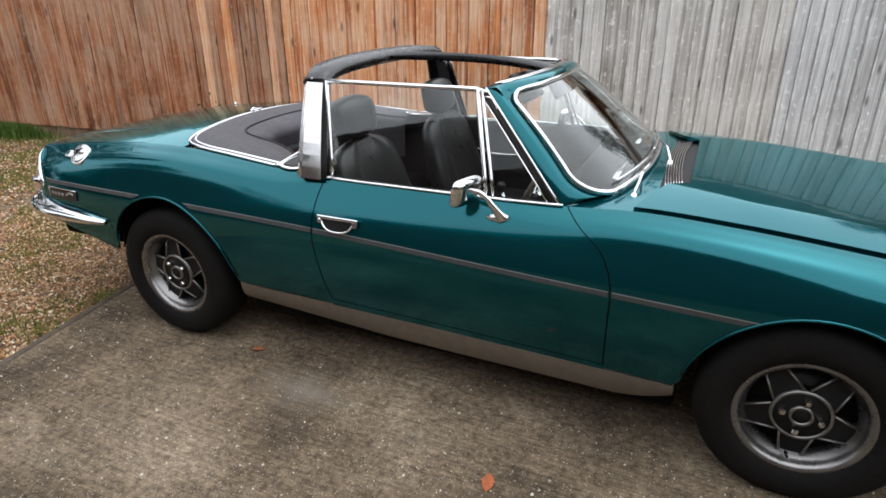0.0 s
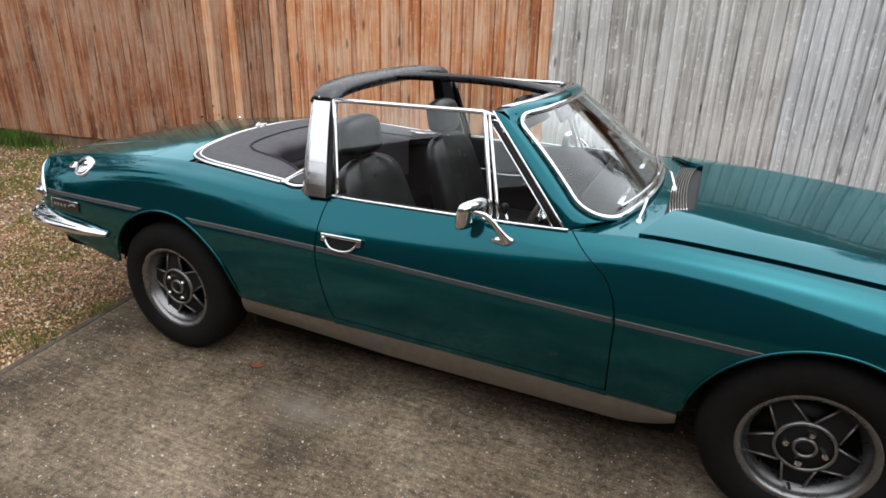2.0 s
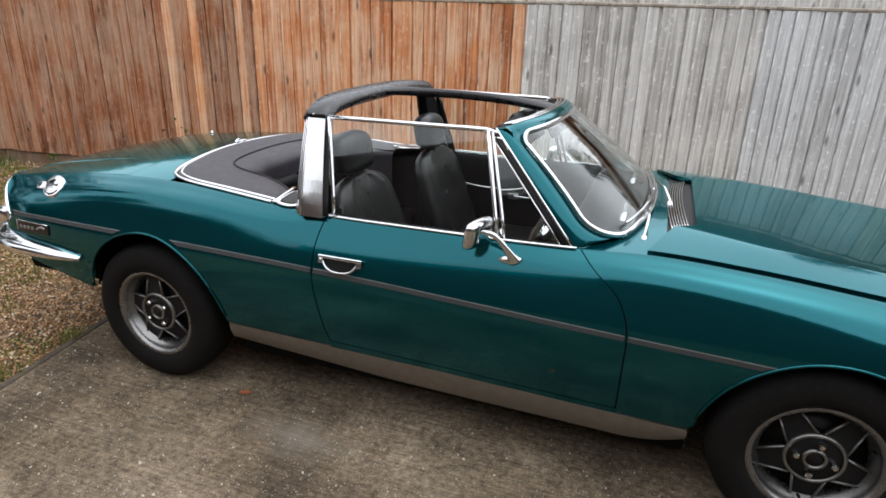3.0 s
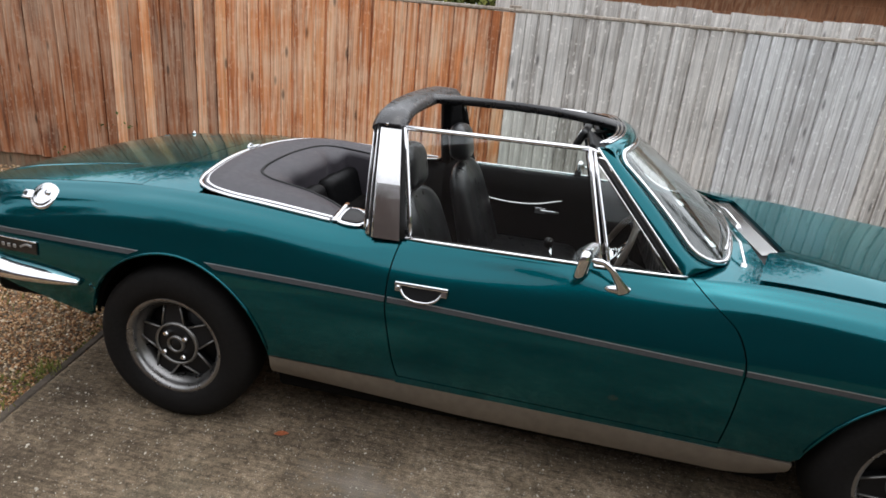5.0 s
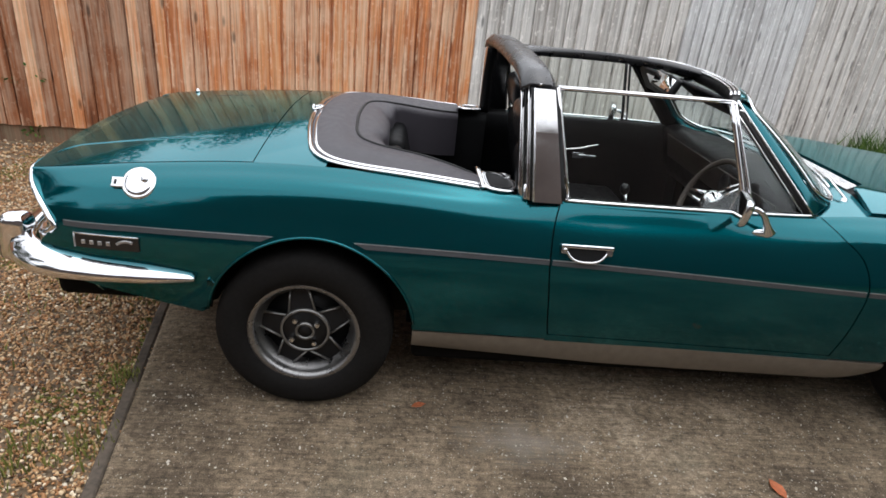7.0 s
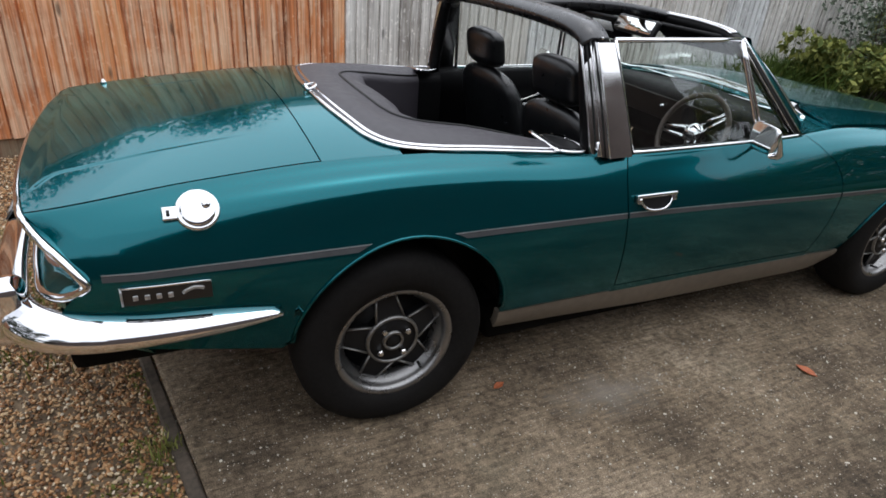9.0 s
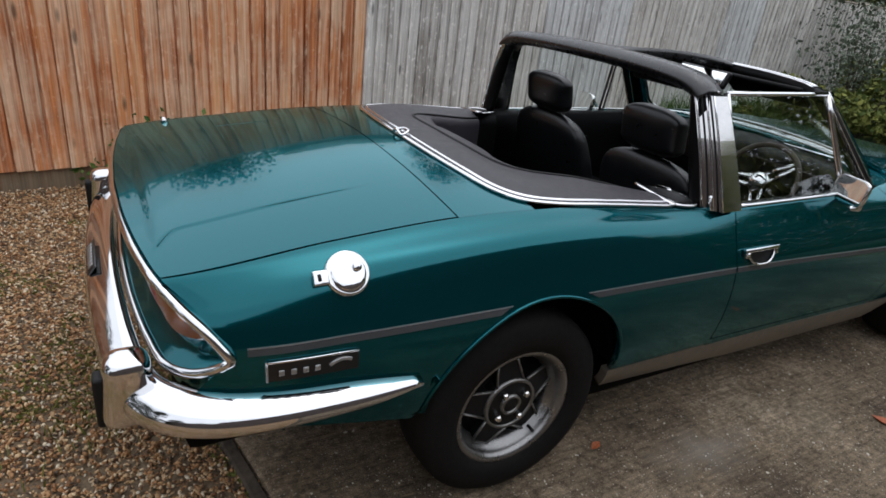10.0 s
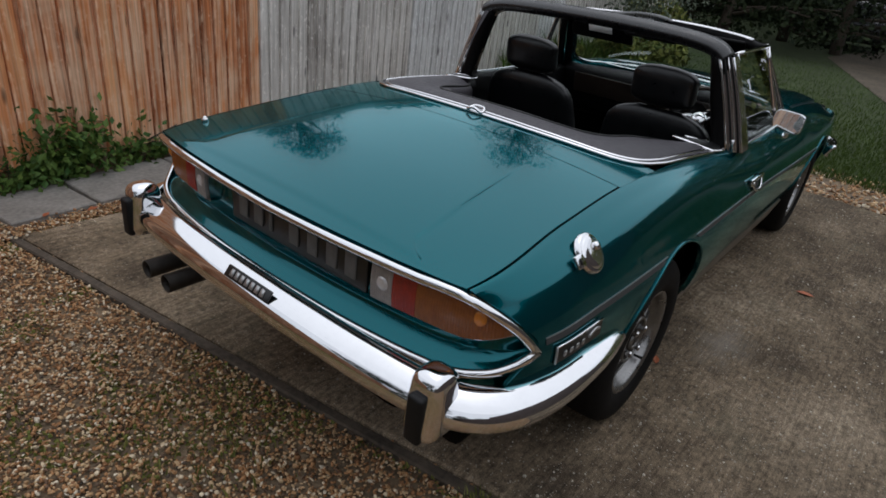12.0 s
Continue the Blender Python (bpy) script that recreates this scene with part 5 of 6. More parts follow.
def wheel(x, sg, turn):
    m = pose(x, sg * 0.682, 0.309, 0, 0, 0 if sg < 0 else 180) @ Matrix.Rotation(radians(turn), 4, "Y")
    w = part("wheel", RIM, RIM_ALLOY, car, "silver and black five-spoke alloy wheel", matrix=m)
    part("tyre", TYRE, RUBBER, w)
    part("wheel_disc", disc, BLACK, w)
    for k in range(5):
        r = Matrix.Rotation(2 * math.pi * k / 5, 4, "Y")
        face = ([(-0.043, -0.056, 0.078), (0.043, -0.056, 0.078), (0.030, -0.040, 0.154), (-0.030, -0.040, 0.154), (-0.034, -0.012, 0.078), (0.034, -0.012, 0.078), (0.026, -0.012, 0.154), (-0.026, -0.012, 0.154)], [(0, 1, 2, 3), (4, 7, 6, 5), (0, 4, 5, 1), (1, 5, 6, 2), (2, 6, 7, 3), (3, 7, 4, 0)])
        spoke = part("spoke", moved(face, r), SPOKE_GREY, w, smooth=False)
        for e in (-1, 1):
            p = [tuple(r @ Vector((e * 0.046, -0.058, 0.076))), tuple(r @ Vector((e * 0.031, -0.041, 0.156)))]
            part("spoke_edge", sweep(p, box_profile(0.0065, 0.010, 0.3), up=(0, 1, 0)), ALLOY, spoke)
    hub = part("hub", lathe([(0.0, -0.060), (0.076, -0.060), (0.080, -0.056), (0.080, -0.012)], 36), BLACK, w)
    part("hub_ring", lathe([(0.078, -0.055), (0.078, -0.065), (0.086, -0.065), (0.088, -0.055)], 36), ALLOY, hub)
    part("centre_cap", lathe([(0.0, -0.068), (0.022, -0.067), (0.026, -0.062), (0.026, -0.058)], 24), BLACK, hub)
    part("cap_ring", lathe([(0.026, -0.058), (0.026, -0.070), (0.034, -0.070), (0.035, -0.058)], 24), ALLOY, hub)
    for k in range(4):
        a = math.pi / 2 * k + 0.5
        part("wheel_nut", moved(lathe([(0.0, -0.082), (0.008, -0.081), (0.011, -0.076), (0.011, -0.058)], 6), Matrix.Translation((0.055 * math.cos(a), 0, 0.055 * math.sin(a)))), STEEL, hub, smooth=False)
    p = [tuple(Matrix.Rotation(2.6, 4, "Y") @ Vector((0, -0.055, 0.150))), tuple(Matrix.Rotation(2.6, 4, "Y") @ Vector((0, -0.085, 0.145)))]
    part("valve", sweep(p, ring_profile(0.005, n=8), up=(1, 0, 0)), SEAL, w)


wheel(-2.08, -1, -8)
wheel(0.46, -1, 36)
wheel(-2.08, 1, 11)
wheel(0.46, 1, 47)

# underside and inside of the shell
part("floor_pan", block(1.80, 1.36, 0.10, (-0.80, 0, 0.225), 0.02), UNDER, car)
part("rear_underbody", block(0.55, 1.30, 0.20, (-2.68, 0, 0.44), 0.03), UNDER, car)
part("axle_underbody", block(0.75, 1.0, 0.34, (-2.06, 0, 0.50), 0.03), UNDER, car)
part("engine_bay", block(0.95, 1.0, 0.48, (0.62, 0, 0.55), 0.03), UNDER, car)
part("fuel_tank", block(0.4, 0.8, 0.16, (-2.7, 0, 0.33), 0.04, 3), UNDER, car)
for sg in (-1, 1):
    g = []
    for x in np.linspace(-1.40, -0.30, 24):
        e = edge_d(x)
        g.append([(x, sg * (e - 0.004), edge_z(x) - 0.002), (x, sg * (e - 0.045), edge_z(x) - 0.002), (x, sg * (e - 0.062), edge_z(x) - 0.018), (x, sg * (e - 0.066), 0.72), (x, sg * (e - 0.058), 0.60), (x, sg * (e - 0.070), 0.45), (x, sg * (e - 0.075), 0.26)])
    card = part("door_card", sheet(g, 0.0, flip=sg < 0), VINYL, car, "black vinyl door trim")
    part("door_pull", sweep(smoothed([(-1.14, sg * 0.615, 0.690), (-1.0, sg * 0.600, 0.682), (-0.86, sg * 0.600, 0.690), (-0.72, sg * 0.612, 0.722)], 6), ring_profile(0.009, 0.006)), STEEL, card)
    part("inner_handle", block(0.10, 0.014, 0.016, (-0.78, sg * 0.602, 0.655), 0.005, 2), CHROME, card)
    part("handle_plate", block(0.06, 0.008, 0.034, (-0.83, sg * 0.606, 0.655), 0.004, 2), CHROME, card)
    g = [[(x, sg * dd, zz) for dd, zz in ((0.64, 0.842), (0.585, 0.842), (0.56, 0.80), (0.55, 0.30))] for x in np.linspace(-1.95, -1.36, 8)]
    part("rear_side_trim", sheet(g, 0.0, flip=sg < 0), VINYL, car)
part("cabin_carpet", block(1.55, 1.20, 0.03, (-0.95, 0, 0.29), 0.01), CARPET, car)
part("tunnel", block(1.30, 0.24, 0.22, (-0.85, 0, 0.38), 0.05, 3), VINYL, car, "black centre tunnel")
part("gear_lever", sweep([(-0.72, 0, 0.47), (-0.74, 0, 0.60), (-0.76, 0, 0.66)], ring_profile(0.008)), CHROME, car)
part("gear_knob", moved(lathe([(0.0, 0.03), (0.015, 0.026), (0.022, 0.012), (0.02, -0.008), (0.010, -0.02), (0, -0.02)], 14, "z"), Matrix.Translation((-0.765, 0, 0.675))), BLACK, car)
g = []
for yy in np.linspace(-0.60, 0.60, 30):
    k = abs(yy) / 0.6
    x0 = base_x(min(0.66, abs(yy))) - 0.02
    g.append([(x0, yy, 0.878 - 0.02 * k), (-0.24 - 0.05 * k, yy, 0.885 - 0.02 * k), (-0.33, yy, 0.872), (-0.385, yy, 0.855), (-0.395, yy, 0.83), (-0.375, yy, 0.76), (-0.35, yy, 0.66), (-0.31, yy, 0.60), (-0.20, yy, 0.56)])
dash = part("dashboard", sheet(g, 0.0, flip=True), VINYL, car, "black padded dashboard with round dials")
part("dash_panel", block(0.010, 1.06, 0.12, (-0.378, 0, 0.775), 0.004, 2, Euler((0, radians(-14), 0)).to_matrix()), DASH_WOOD, dash, "dark wood dash panel")
for yy in (-0.47, -0.36, -0.25, -0.14):
    part("dial", moved(lathe([(0.0, -0.484), (0.036, -0.484), (0.042, -0.488), (0.044, -0.47)], 20, "x"), Matrix.Translation((0.09, yy, 0.785))), BLACK, dash)
part("dash_knob", moved(lathe([(0.0, -0.505), (0.008, -0.502), (0.009, -0.48)], 12, "x"), Matrix.Translation((0.09, 0.03, 0.79))), CHROME, dash)
for yy in (-0.3, 0.3):
    part("demister_vent", block(0.02, 0.24, 0.006, (-0.215, yy, 0.890), 0.002, 1), CHROME, dash)

# steering wheel
sm = Matrix.Translation((-0.535, -0.305, 0.762)) @ Matrix.Rotation(radians(-66), 4, "Y")
steer = part("steering_wheel", moved(sweep([(0.172 * math.cos(2 * math.pi * k / 48), 0.172 * math.sin(2 * math.pi * k / 48), 0) for k in range(48)], ring_profile(0.0118, n=10), closed=True), sm), LEATHER_RIM, car, "steering wheel with a brown rim and three chrome spokes")
part("steering_boss", moved(lathe([(0, 0.022), (0.020, 0.018), (0.034, 0.011), (0.045, -0.002), (0.050, -0.02), (0.04, -0.06), (0, -0.06)], 28, "z"), sm), CHROME, steer)
for a in (98, 202, 314):
    r = sm @ Matrix.Rotation(radians(a), 4, "Z")
    part("wheel_spoke", joined(*[moved(sweep([(0.036, k * 0.022, -0.004), (0.168, k * 0.009, 0.0)], box_profile(0.017, 0.006, 0.3), scale=lambda t: (1.0 - 0.3 * t, 1.0)), r) for k in (-1, 1)]), CHROME, steer, "polished slotted spoke")
part("steering_column", moved(lathe([(0.030, -0.03), (0.034, -0.28), (0, -0.28)], 18, "z"), sm), BLACK, steer)

# seats
def pad(levels, n=36, power=3.2, dish=0.0):
    """An upholstered pad lofted through (x, z, half depth, half width) levels, front face dished in the middle."""
    V, F = [], []
    for x, z, hd, hw in levels:
        for k in range(n):
            a = 2 * math.pi * k / n
            c, s_ = math.cos(a), math.sin(a)
            px = hd * math.copysign(abs(c) ** (2 / power), c)
            py = hw * math.copysign(abs(s_) ** (2 / power), s_)
            if c > 0:
                px -= dish * max(0.0, 1 - (py / (0.62 * hw)) ** 2) ** 0.7 * min(1.0, hw / 0.2)
            V.append((x + px, py, z))
    m = len(levels)
    for i in range(m - 1):
        for k in range(n):
            F.append((i * n + k, i * n + (k + 1) % n, (i + 1) * n + (k + 1) % n, (i + 1) * n + k))
    F += [tuple(range(n))[::-1], tuple((m - 1) * n + k for k in range(n))]
    return V, F


back_w = spline((0, 0.215), (0.1, 0.235), (0.35, 0.262), (0.7, 0.252), (1, 0.215))
back_d = spline((0, 0.075), (0.2, 0.082), (0.6, 0.070), (1, 0.052))


def rounded_end(t, start, n=3.5):
    """1 up to start, then falling to 0 at t = 1 like the end of a cushion."""
    return max(0.0, 1 - max(0.0, (t - start) / (1 - start)) ** n) ** (1 / n)


LEVELS = [0.5 - 0.5 * math.cos(math.pi * k / 30) for k in range(31)]
for sg in (-1, 1):
    sx, lift = (-0.075, 0.028) if sg < 0 else (0.0, 0.022)
    seat = part("front_seat", block(0.50, 0.50, 0.17, (-0.86 + sx, sg * 0.355, 0.42), 0.06, 4), SEAT_VINYL, car, "black vinyl bucket seat with a headrest")
    at = Matrix.Translation((0, sg * 0.350, 0))
    levels = [(-1.055 - 0.175 * t + sx, 0.355 + 0.572 * t, back_d(t) * max(0.1, rounded_end(t, 0.82, 2.2)), back_w(t) * max(0.45, rounded_end(t, 0.80, 2.8))) for t in LEVELS]
    backrest = part("backrest", moved(pad(levels, dish=0.030), at), SEAT_VINYL, seat)
    for k in (-1, 1):
        p = [(-1.055 - 0.175 * t + sx + 0.75 * back_d(t), sg * 0.350 + k * 0.64 * back_w(t), 0.355 + 0.572 * t) for t in np.linspace(0.12, 0.80, 20)]
        part("piping", sweep(p, ring_profile(0.005, n=6), up=(1, 0, 0)), VINYL, backrest)
    levels = [(-1.232 - 0.030 * t + sx, 0.905 + lift + 0.170 * t, 0.050 * max(0.10, rounded_end(t, 0.62, 2.2)) * max(0.2, rounded_end(1 - t, 0.7, 2.2)), 0.136 * max(0.30, rounded_end(t, 0.72, 2.3)) * max(0.4, rounded_end(1 - t, 0.75, 2.3))) for t in LEVELS]
    part("headrest", moved(pad(levels), at), SEAT_VINYL, seat)
    for k in (-1, 1):
        part("headrest_post", sweep([(-1.215 + sx, sg * 0.350 + k * 0.05, 0.86), (-1.235 + sx, sg * 0.350 + k * 0.05, 0.96)], ring_profile(0.006)), BLACK, seat)
rear_seat = part("rear_seat", block(0.40, 1.06, 0.20, (-1.58, 0, 0.44), 0.06, 4), VINYL, car, "black vinyl rear bench seat")
for sg in (-1, 1):
    part("rear_backrest", block(0.12, 0.50, 0.42, (-1.79, sg * 0.265, 0.60), 0.05, 4, Euler((0, radians(-14), 0)).to_matrix()), VINYL, rear_seat)
part("bulkhead", block(0.03, 1.22, 0.56, (-1.93, 0, 0.58), 0.01), VINYL, car)

# front end
g = [[(1.215 + 0.03 * (1 - q * q) - 0.02 * abs(t - 0.5), 0.66 * q, 0.42 + 0.31 * t) for t in np.linspace(0, 1, 8)] for q in np.linspace(-1, 1, 24)]
front = part("front_panel", sheet(g, 0.02), BLACK, car, "black front grille panel")
for y0 in (-0.54, -0.36, 0.36, 0.54):
    part("headlamp", moved(lathe([(0.0, 0.035), (0.06, 0.025), (0.075, 0.0), (0.08, 0.006), (0.085, -0.02)], 24, "x"), Matrix.Translation((1.235, y0, 0.62))), CHROME, front)
fb = [(0.86, -0.815), (1.02, -0.80), (1.16, -0.74), (1.25, -0.62), (1.285, -0.4), (1.30, 0.0)]
plan = smoothed(fb + [(x, -y) for x, y in fb[-2::-1]], 7)
part("front_bumper", sweep([(p[0], p[1], 0.50) for p in plan], prof, scale=lambda t: (0.8, 0.9)), CHROME, car, "wrap-round chrome front bumper")

# ---- the ground ----
def flat(name, corners, z, mat, n=1):
    return tagged(part(name, ([(x, y, z) for x, y in corners], [tuple(range(len(corners)))]), mat, smooth=False), kind="structure")


tagged(flat("ground", [(-400, -400), (400, -400), (400, 400), (-400, 400)], -0.035, EARTH), "brown gravelly earth", "ground")


def edge_x(y):
    return -2.60 - 0.167 * (y - 1.25)


drive_pts = [(edge_x(-9), -9), (1.52, -9), (1.60, 1.3), (1.75, 4.30), (edge_x(4.36), 4.36)]
V = [(x, y, -0.10) for x, y in drive_pts] + [(x, y, -0.006) for x, y in drive_pts]
cx_, cy_ = -0.8, 0.0
V += [(x + (0.012 if x < cx_ else -0.012), y + (0.012 if y < cy_ else -0.012), 0.0) for x, y in drive_pts]
k = len(drive_pts)
F = [tuple(range(2 * k, 3 * k))] + [(i, (i + 1) % k, k + (i + 1) % k, k + i) for i in range(k)] + [(k + i, k + (i + 1) % k, 2 * k + (i + 1) % k, 2 * k + i) for i in range(k)]
tagged(part("driveway", (V, F), CONCRETE, smooth=False), "brown-grey brushed concrete drive with exposed aggregate and stains", "driveway", kind="structure")
rim_path = [(edge_x(y) - 0.026, y, -0.03) for y in (-9, -4, 0, 2, 4.4)]
tagged(part("edging", sweep(rim_path, box_profile(0.042, 0.05, 0.15)), EDGING, smooth=False), "weathered timber edging along the drive", "edging", kind="structure")
flag_path = thing("pavement", (0, 0, 0), "grey concrete paving slabs along the fence", "pavement", kind="structure")
for i, (x0, x1) in enumerate(((-3.13, -2.715), (-2.70, -2.10), (-2.085, -1.46))):
    tilt = Euler((radians((-1, 0.8, 0.3)[i]), radians((0.6, -0.5, 0.4)[i]), radians((5.5, 5.2, 6.0)[i]))).to_matrix()
    part("slab", block(x1 - x0, 0.38, 0.05, ((x0 + x1) / 2, 4.725 + 0.1 * ((x0 + x1) / 2 + 2.6), (-0.026, -0.020, -0.024)[i]), 0.006, 1, tilt), FLAG, flag_path, smooth=False)

# shingle
rng = np.random.default_rng(5)
ico = bmesh.new()
bmesh.ops.create_icosphere(ico, subdivisions=1, radius=1)
ico_v = np.array([v.co[:] for v in ico.verts])
ico_f = np.array([[v.index for v in f.verts] for f in ico.faces])
ico.free()


def scatter(name, xy, zs, size, mat, label, squash=0.62):
    n = len(xy)
    ang = rng.uniform(0, 2 * np.pi, n)
    s = size[:, None] * np.stack([rng.uniform(0.8, 1.35, n), rng.uniform(0.6, 1.0, n), rng.uniform(0.4, 0.8, n) * squash / 0.62], 1)
    base = ico_v[None] * (1 + rng.normal(0, 0.12, (n, len(ico_v), 1))) * s[:, None]
    ca, sa = np.cos(ang)[:, None], np.sin(ang)[:, None]
    tx, ty = rng.normal(0, 0.3, (2, n, 1))
    X = base[..., 0] * ca - base[..., 1] * sa + xy[:, :1]
    Y = base[..., 0] * sa + base[..., 1] * ca + xy[:, 1:]
    Z = base[..., 2] + tx * (base[..., 0]) + ty * base[..., 1] + zs[:, None]
    verts = np.stack([X, Y, Z], 2).reshape(-1, 3)
    faces = (ico_f[None] + (np.arange(n) * len(ico_v))[:, None, None]).reshape(-1, 3)
    me = bpy.data.meshes.new(name)
    me.from_pydata(verts.tolist(), [], faces.tolist())
    return tagged(part(name, me, mat, smooth=True), label, "gravel", kind="stuff")


def in_gravel(x, y):
    return ((x < -2.60 - 0.167 * (y - 1.25) - 0.005) | (y > 4.38)) & (y < 5.13 + 0.1 * (x + 1.28) - 0.03) & ~((x > -3.11) & (y > 4.55 + 0.1 * (x + 2.6)) & (y < 4.90 + 0.1 * (x + 2.6)))


pts = np.stack([rng.uniform(-4.5, -2.5, 76000), rng.uniform(0.7, 5.1, 76000)], 1)
pts = pts[in_gravel(pts[:, 0], pts[:, 1])]
scatter("gravel", pts, rng.uniform(-0.030, -0.012, len(pts)), rng.uniform(0.0035, 0.0085, len(pts)), PEBBLE, "mixed brown and cream pea shingle")
pts = np.stack([rng.uniform(-9.5, -4.5, 46000), rng.uniform(-1.5, 4.95, 46000)], 1)
pts = pts[in_gravel(pts[:, 0], pts[:, 1])]
scatter("gravel", pts, rng.uniform(-0.030, -0.014, len(pts)), rng.uniform(0.006, 0.012, len(pts)), PEBBLE, "mixed brown and cream shingle further off")
pts = np.stack([rng.uniform(-4.5, -1.9, 20000), rng.uniform(-2.5, 0.7, 20000)], 1)
pts = pts[in_gravel(pts[:, 0], pts[:, 1])]
scatter("gravel", pts, rng.uniform(-0.030, -0.014, len(pts)), rng.uniform(0.006, 0.011, len(pts)), PEBBLE, "mixed brown and cream shingle beside the drive")
line_pts = np.stack([rng.uniform(-3.3, -1.6, 900), np.zeros(900)], 1)
line_pts[:, 1] = 4.40 + 0.1 * (line_pts[:, 0] + 2.6) * 0.4 + rng.normal(0, 0.035, 900)
scatter("gravel", line_pts, rng.uniform(-0.010, 0.006, 900), rng.uniform(0.005, 0.010, 900), PEBBLE, "shingle spilled along the edge of the drive")
loose = np.stack([rng.uniform(-3.0, 1.5, 15000), rng.uniform(-1.0, 3.0, 15000)], 1)
loose = loose[loose[:, 0] > -2.56 - 0.167 * (loose[:, 1] - 1.25)]
scatter("gravel", loose, np.full(len(loose), 0.001), 0.0013 + np.minimum(0.005, rng.exponential(0.0012, len(loose))), GRIT, "loose grit scattered on the concrete")
far_pts = np.stack([rng.uniform(1.62, 2.7, 2600), rng.uniform(0.3, 4.4, 2600)], 1)
scatter("gravel", far_pts, rng.uniform(-0.03, -0.015, 2600), rng.uniform(0.009, 0.018, 2600), PEBBLE, "strip of shingle at the end of the drive")


# ---- plants ----
def blades(name, xy, hgt, mat, label, z=-0.03, wid=0.006):
    """Grass blades, each a bent strip of two faces."""
    n = len(xy)
    a = rng.uniform(0, 2 * np.pi, n)
    h = hgt * rng.uniform(0.5, 1.2, n)
    lean = rng.normal(0, 0.35, (n, 2)) * h[:, None]
    w = wid * rng.uniform(0.6, 1.3, n)
    dx, dy = np.cos(a) * w, np.sin(a) * w
    b = np.stack([xy[:, 0], xy[:, 1], np.full(n, z)], 1)
    D = np.stack([dx, dy, np.zeros(n)], 1)
    mid = b + np.stack([lean[:, 0] * 0.35, lean[:, 1] * 0.35, h * 0.6], 1)
    top = b + np.stack([lean[:, 0], lean[:, 1], h], 1)
    V = np.stack([b - D, b + D, mid + D * 0.8, mid - D * 0.8, top], 1).reshape(-1, 3)
    i = np.arange(n) * 5
    F = np.stack([i, i + 1, i + 2, i + 3], 1).tolist() + np.stack([i + 3, i + 2, i + 4], 1).tolist()
    me = bpy.data.meshes.new(name)
    me.from_pydata(V.tolist(), [], F)
    return tagged(part(name, me, mat, smooth=False), label, "grass", kind="stuff")


def leaves_mesh(centres, normals_up, size):
    """Folded leaves of four triangles each at the given places."""
    n = len(centres)
    a = rng.normal(0, 1, (n, 3))
    a[:, 2] -= 0.3
    a /= np.linalg.norm(a, axis=1, keepdims=True)
    up = rng.normal(0, 1, (n, 3)) * 0.7 + np.array([0, 0, normals_up])
    b = np.cross(a, up)
    b /= np.maximum(np.linalg.norm(b, axis=1, keepdims=True), 1e-6)
    c = np.cross(a, b)
    s = (size * rng.uniform(0.55, 1.25, n))[:, None]
    base, tip = centres - a * s, centres + a * s
    l_ = centres + b * s * 0.55 + c * s * 0.12
    r_ = centres - b * s * 0.55 + c * s * 0.12
    V = np.stack([base, l_, tip, r_], 1).reshape(-1, 3)
    i = np.arange(n) * 4
    F = np.concatenate([np.stack([i, i + 1, i + 2], 1), np.stack([i, i + 2, i + 3], 1)])
    return V.tolist(), F.tolist()


def as_mesh(name, VF):
    me = bpy.data.meshes.new(name)
    me.from_pydata(VF[0], [], VF[1])
    return me


def clump(n, radius, squash=(1, 1, 1)):
    p = rng.normal(0, 1, (n, 3))
    p /= np.linalg.norm(p, axis=1, keepdims=True)
    return p * (radius * rng.uniform(0.35, 1.0, (n, 1)) ** 0.6) * np.array(squash)


def shrub(name, at, size, n, leaf, mat, label, category="shrub", clumps=14, stems=6):
    base = thing(name, at, label, category)
    pts = []
    for _ in range(clumps):
        c = np.array([rng.normal(0, 0.36) * size[0], rng.normal(0, 0.36) * size[1], size[2] * rng.uniform(0.2, 0.95)])
        pts.append(c + clump(n // clumps, 0.30 * max(size[0], size[2]) * rng.uniform(0.5, 1.0), (1, 1, 0.8)))
    pts = np.concatenate(pts)
    pts[:, 2] = np.abs(pts[:, 2]) + 0.01
    part("foliage", as_mesh("foliage", leaves_mesh(pts, 0.8, leaf)), mat, base, smooth=False)
    for _ in range(stems):
        tip = np.array([rng.normal(0, 0.3) * size[0], rng.normal(0, 0.3) * size[1], size[2] * rng.uniform(0.6, 0.95)])
        part("stem", sweep(smoothed([(0.0 + rng.normal(0, 0.03), rng.normal(0, 0.03), 0), tuple(tip * 0.5 + rng.normal(0, 0.04, 3)), tuple(tip)], 4), ring_profile(0.012, n=6), scale=lambda t: 1 - 0.7 * t), BARK, base)
    return base


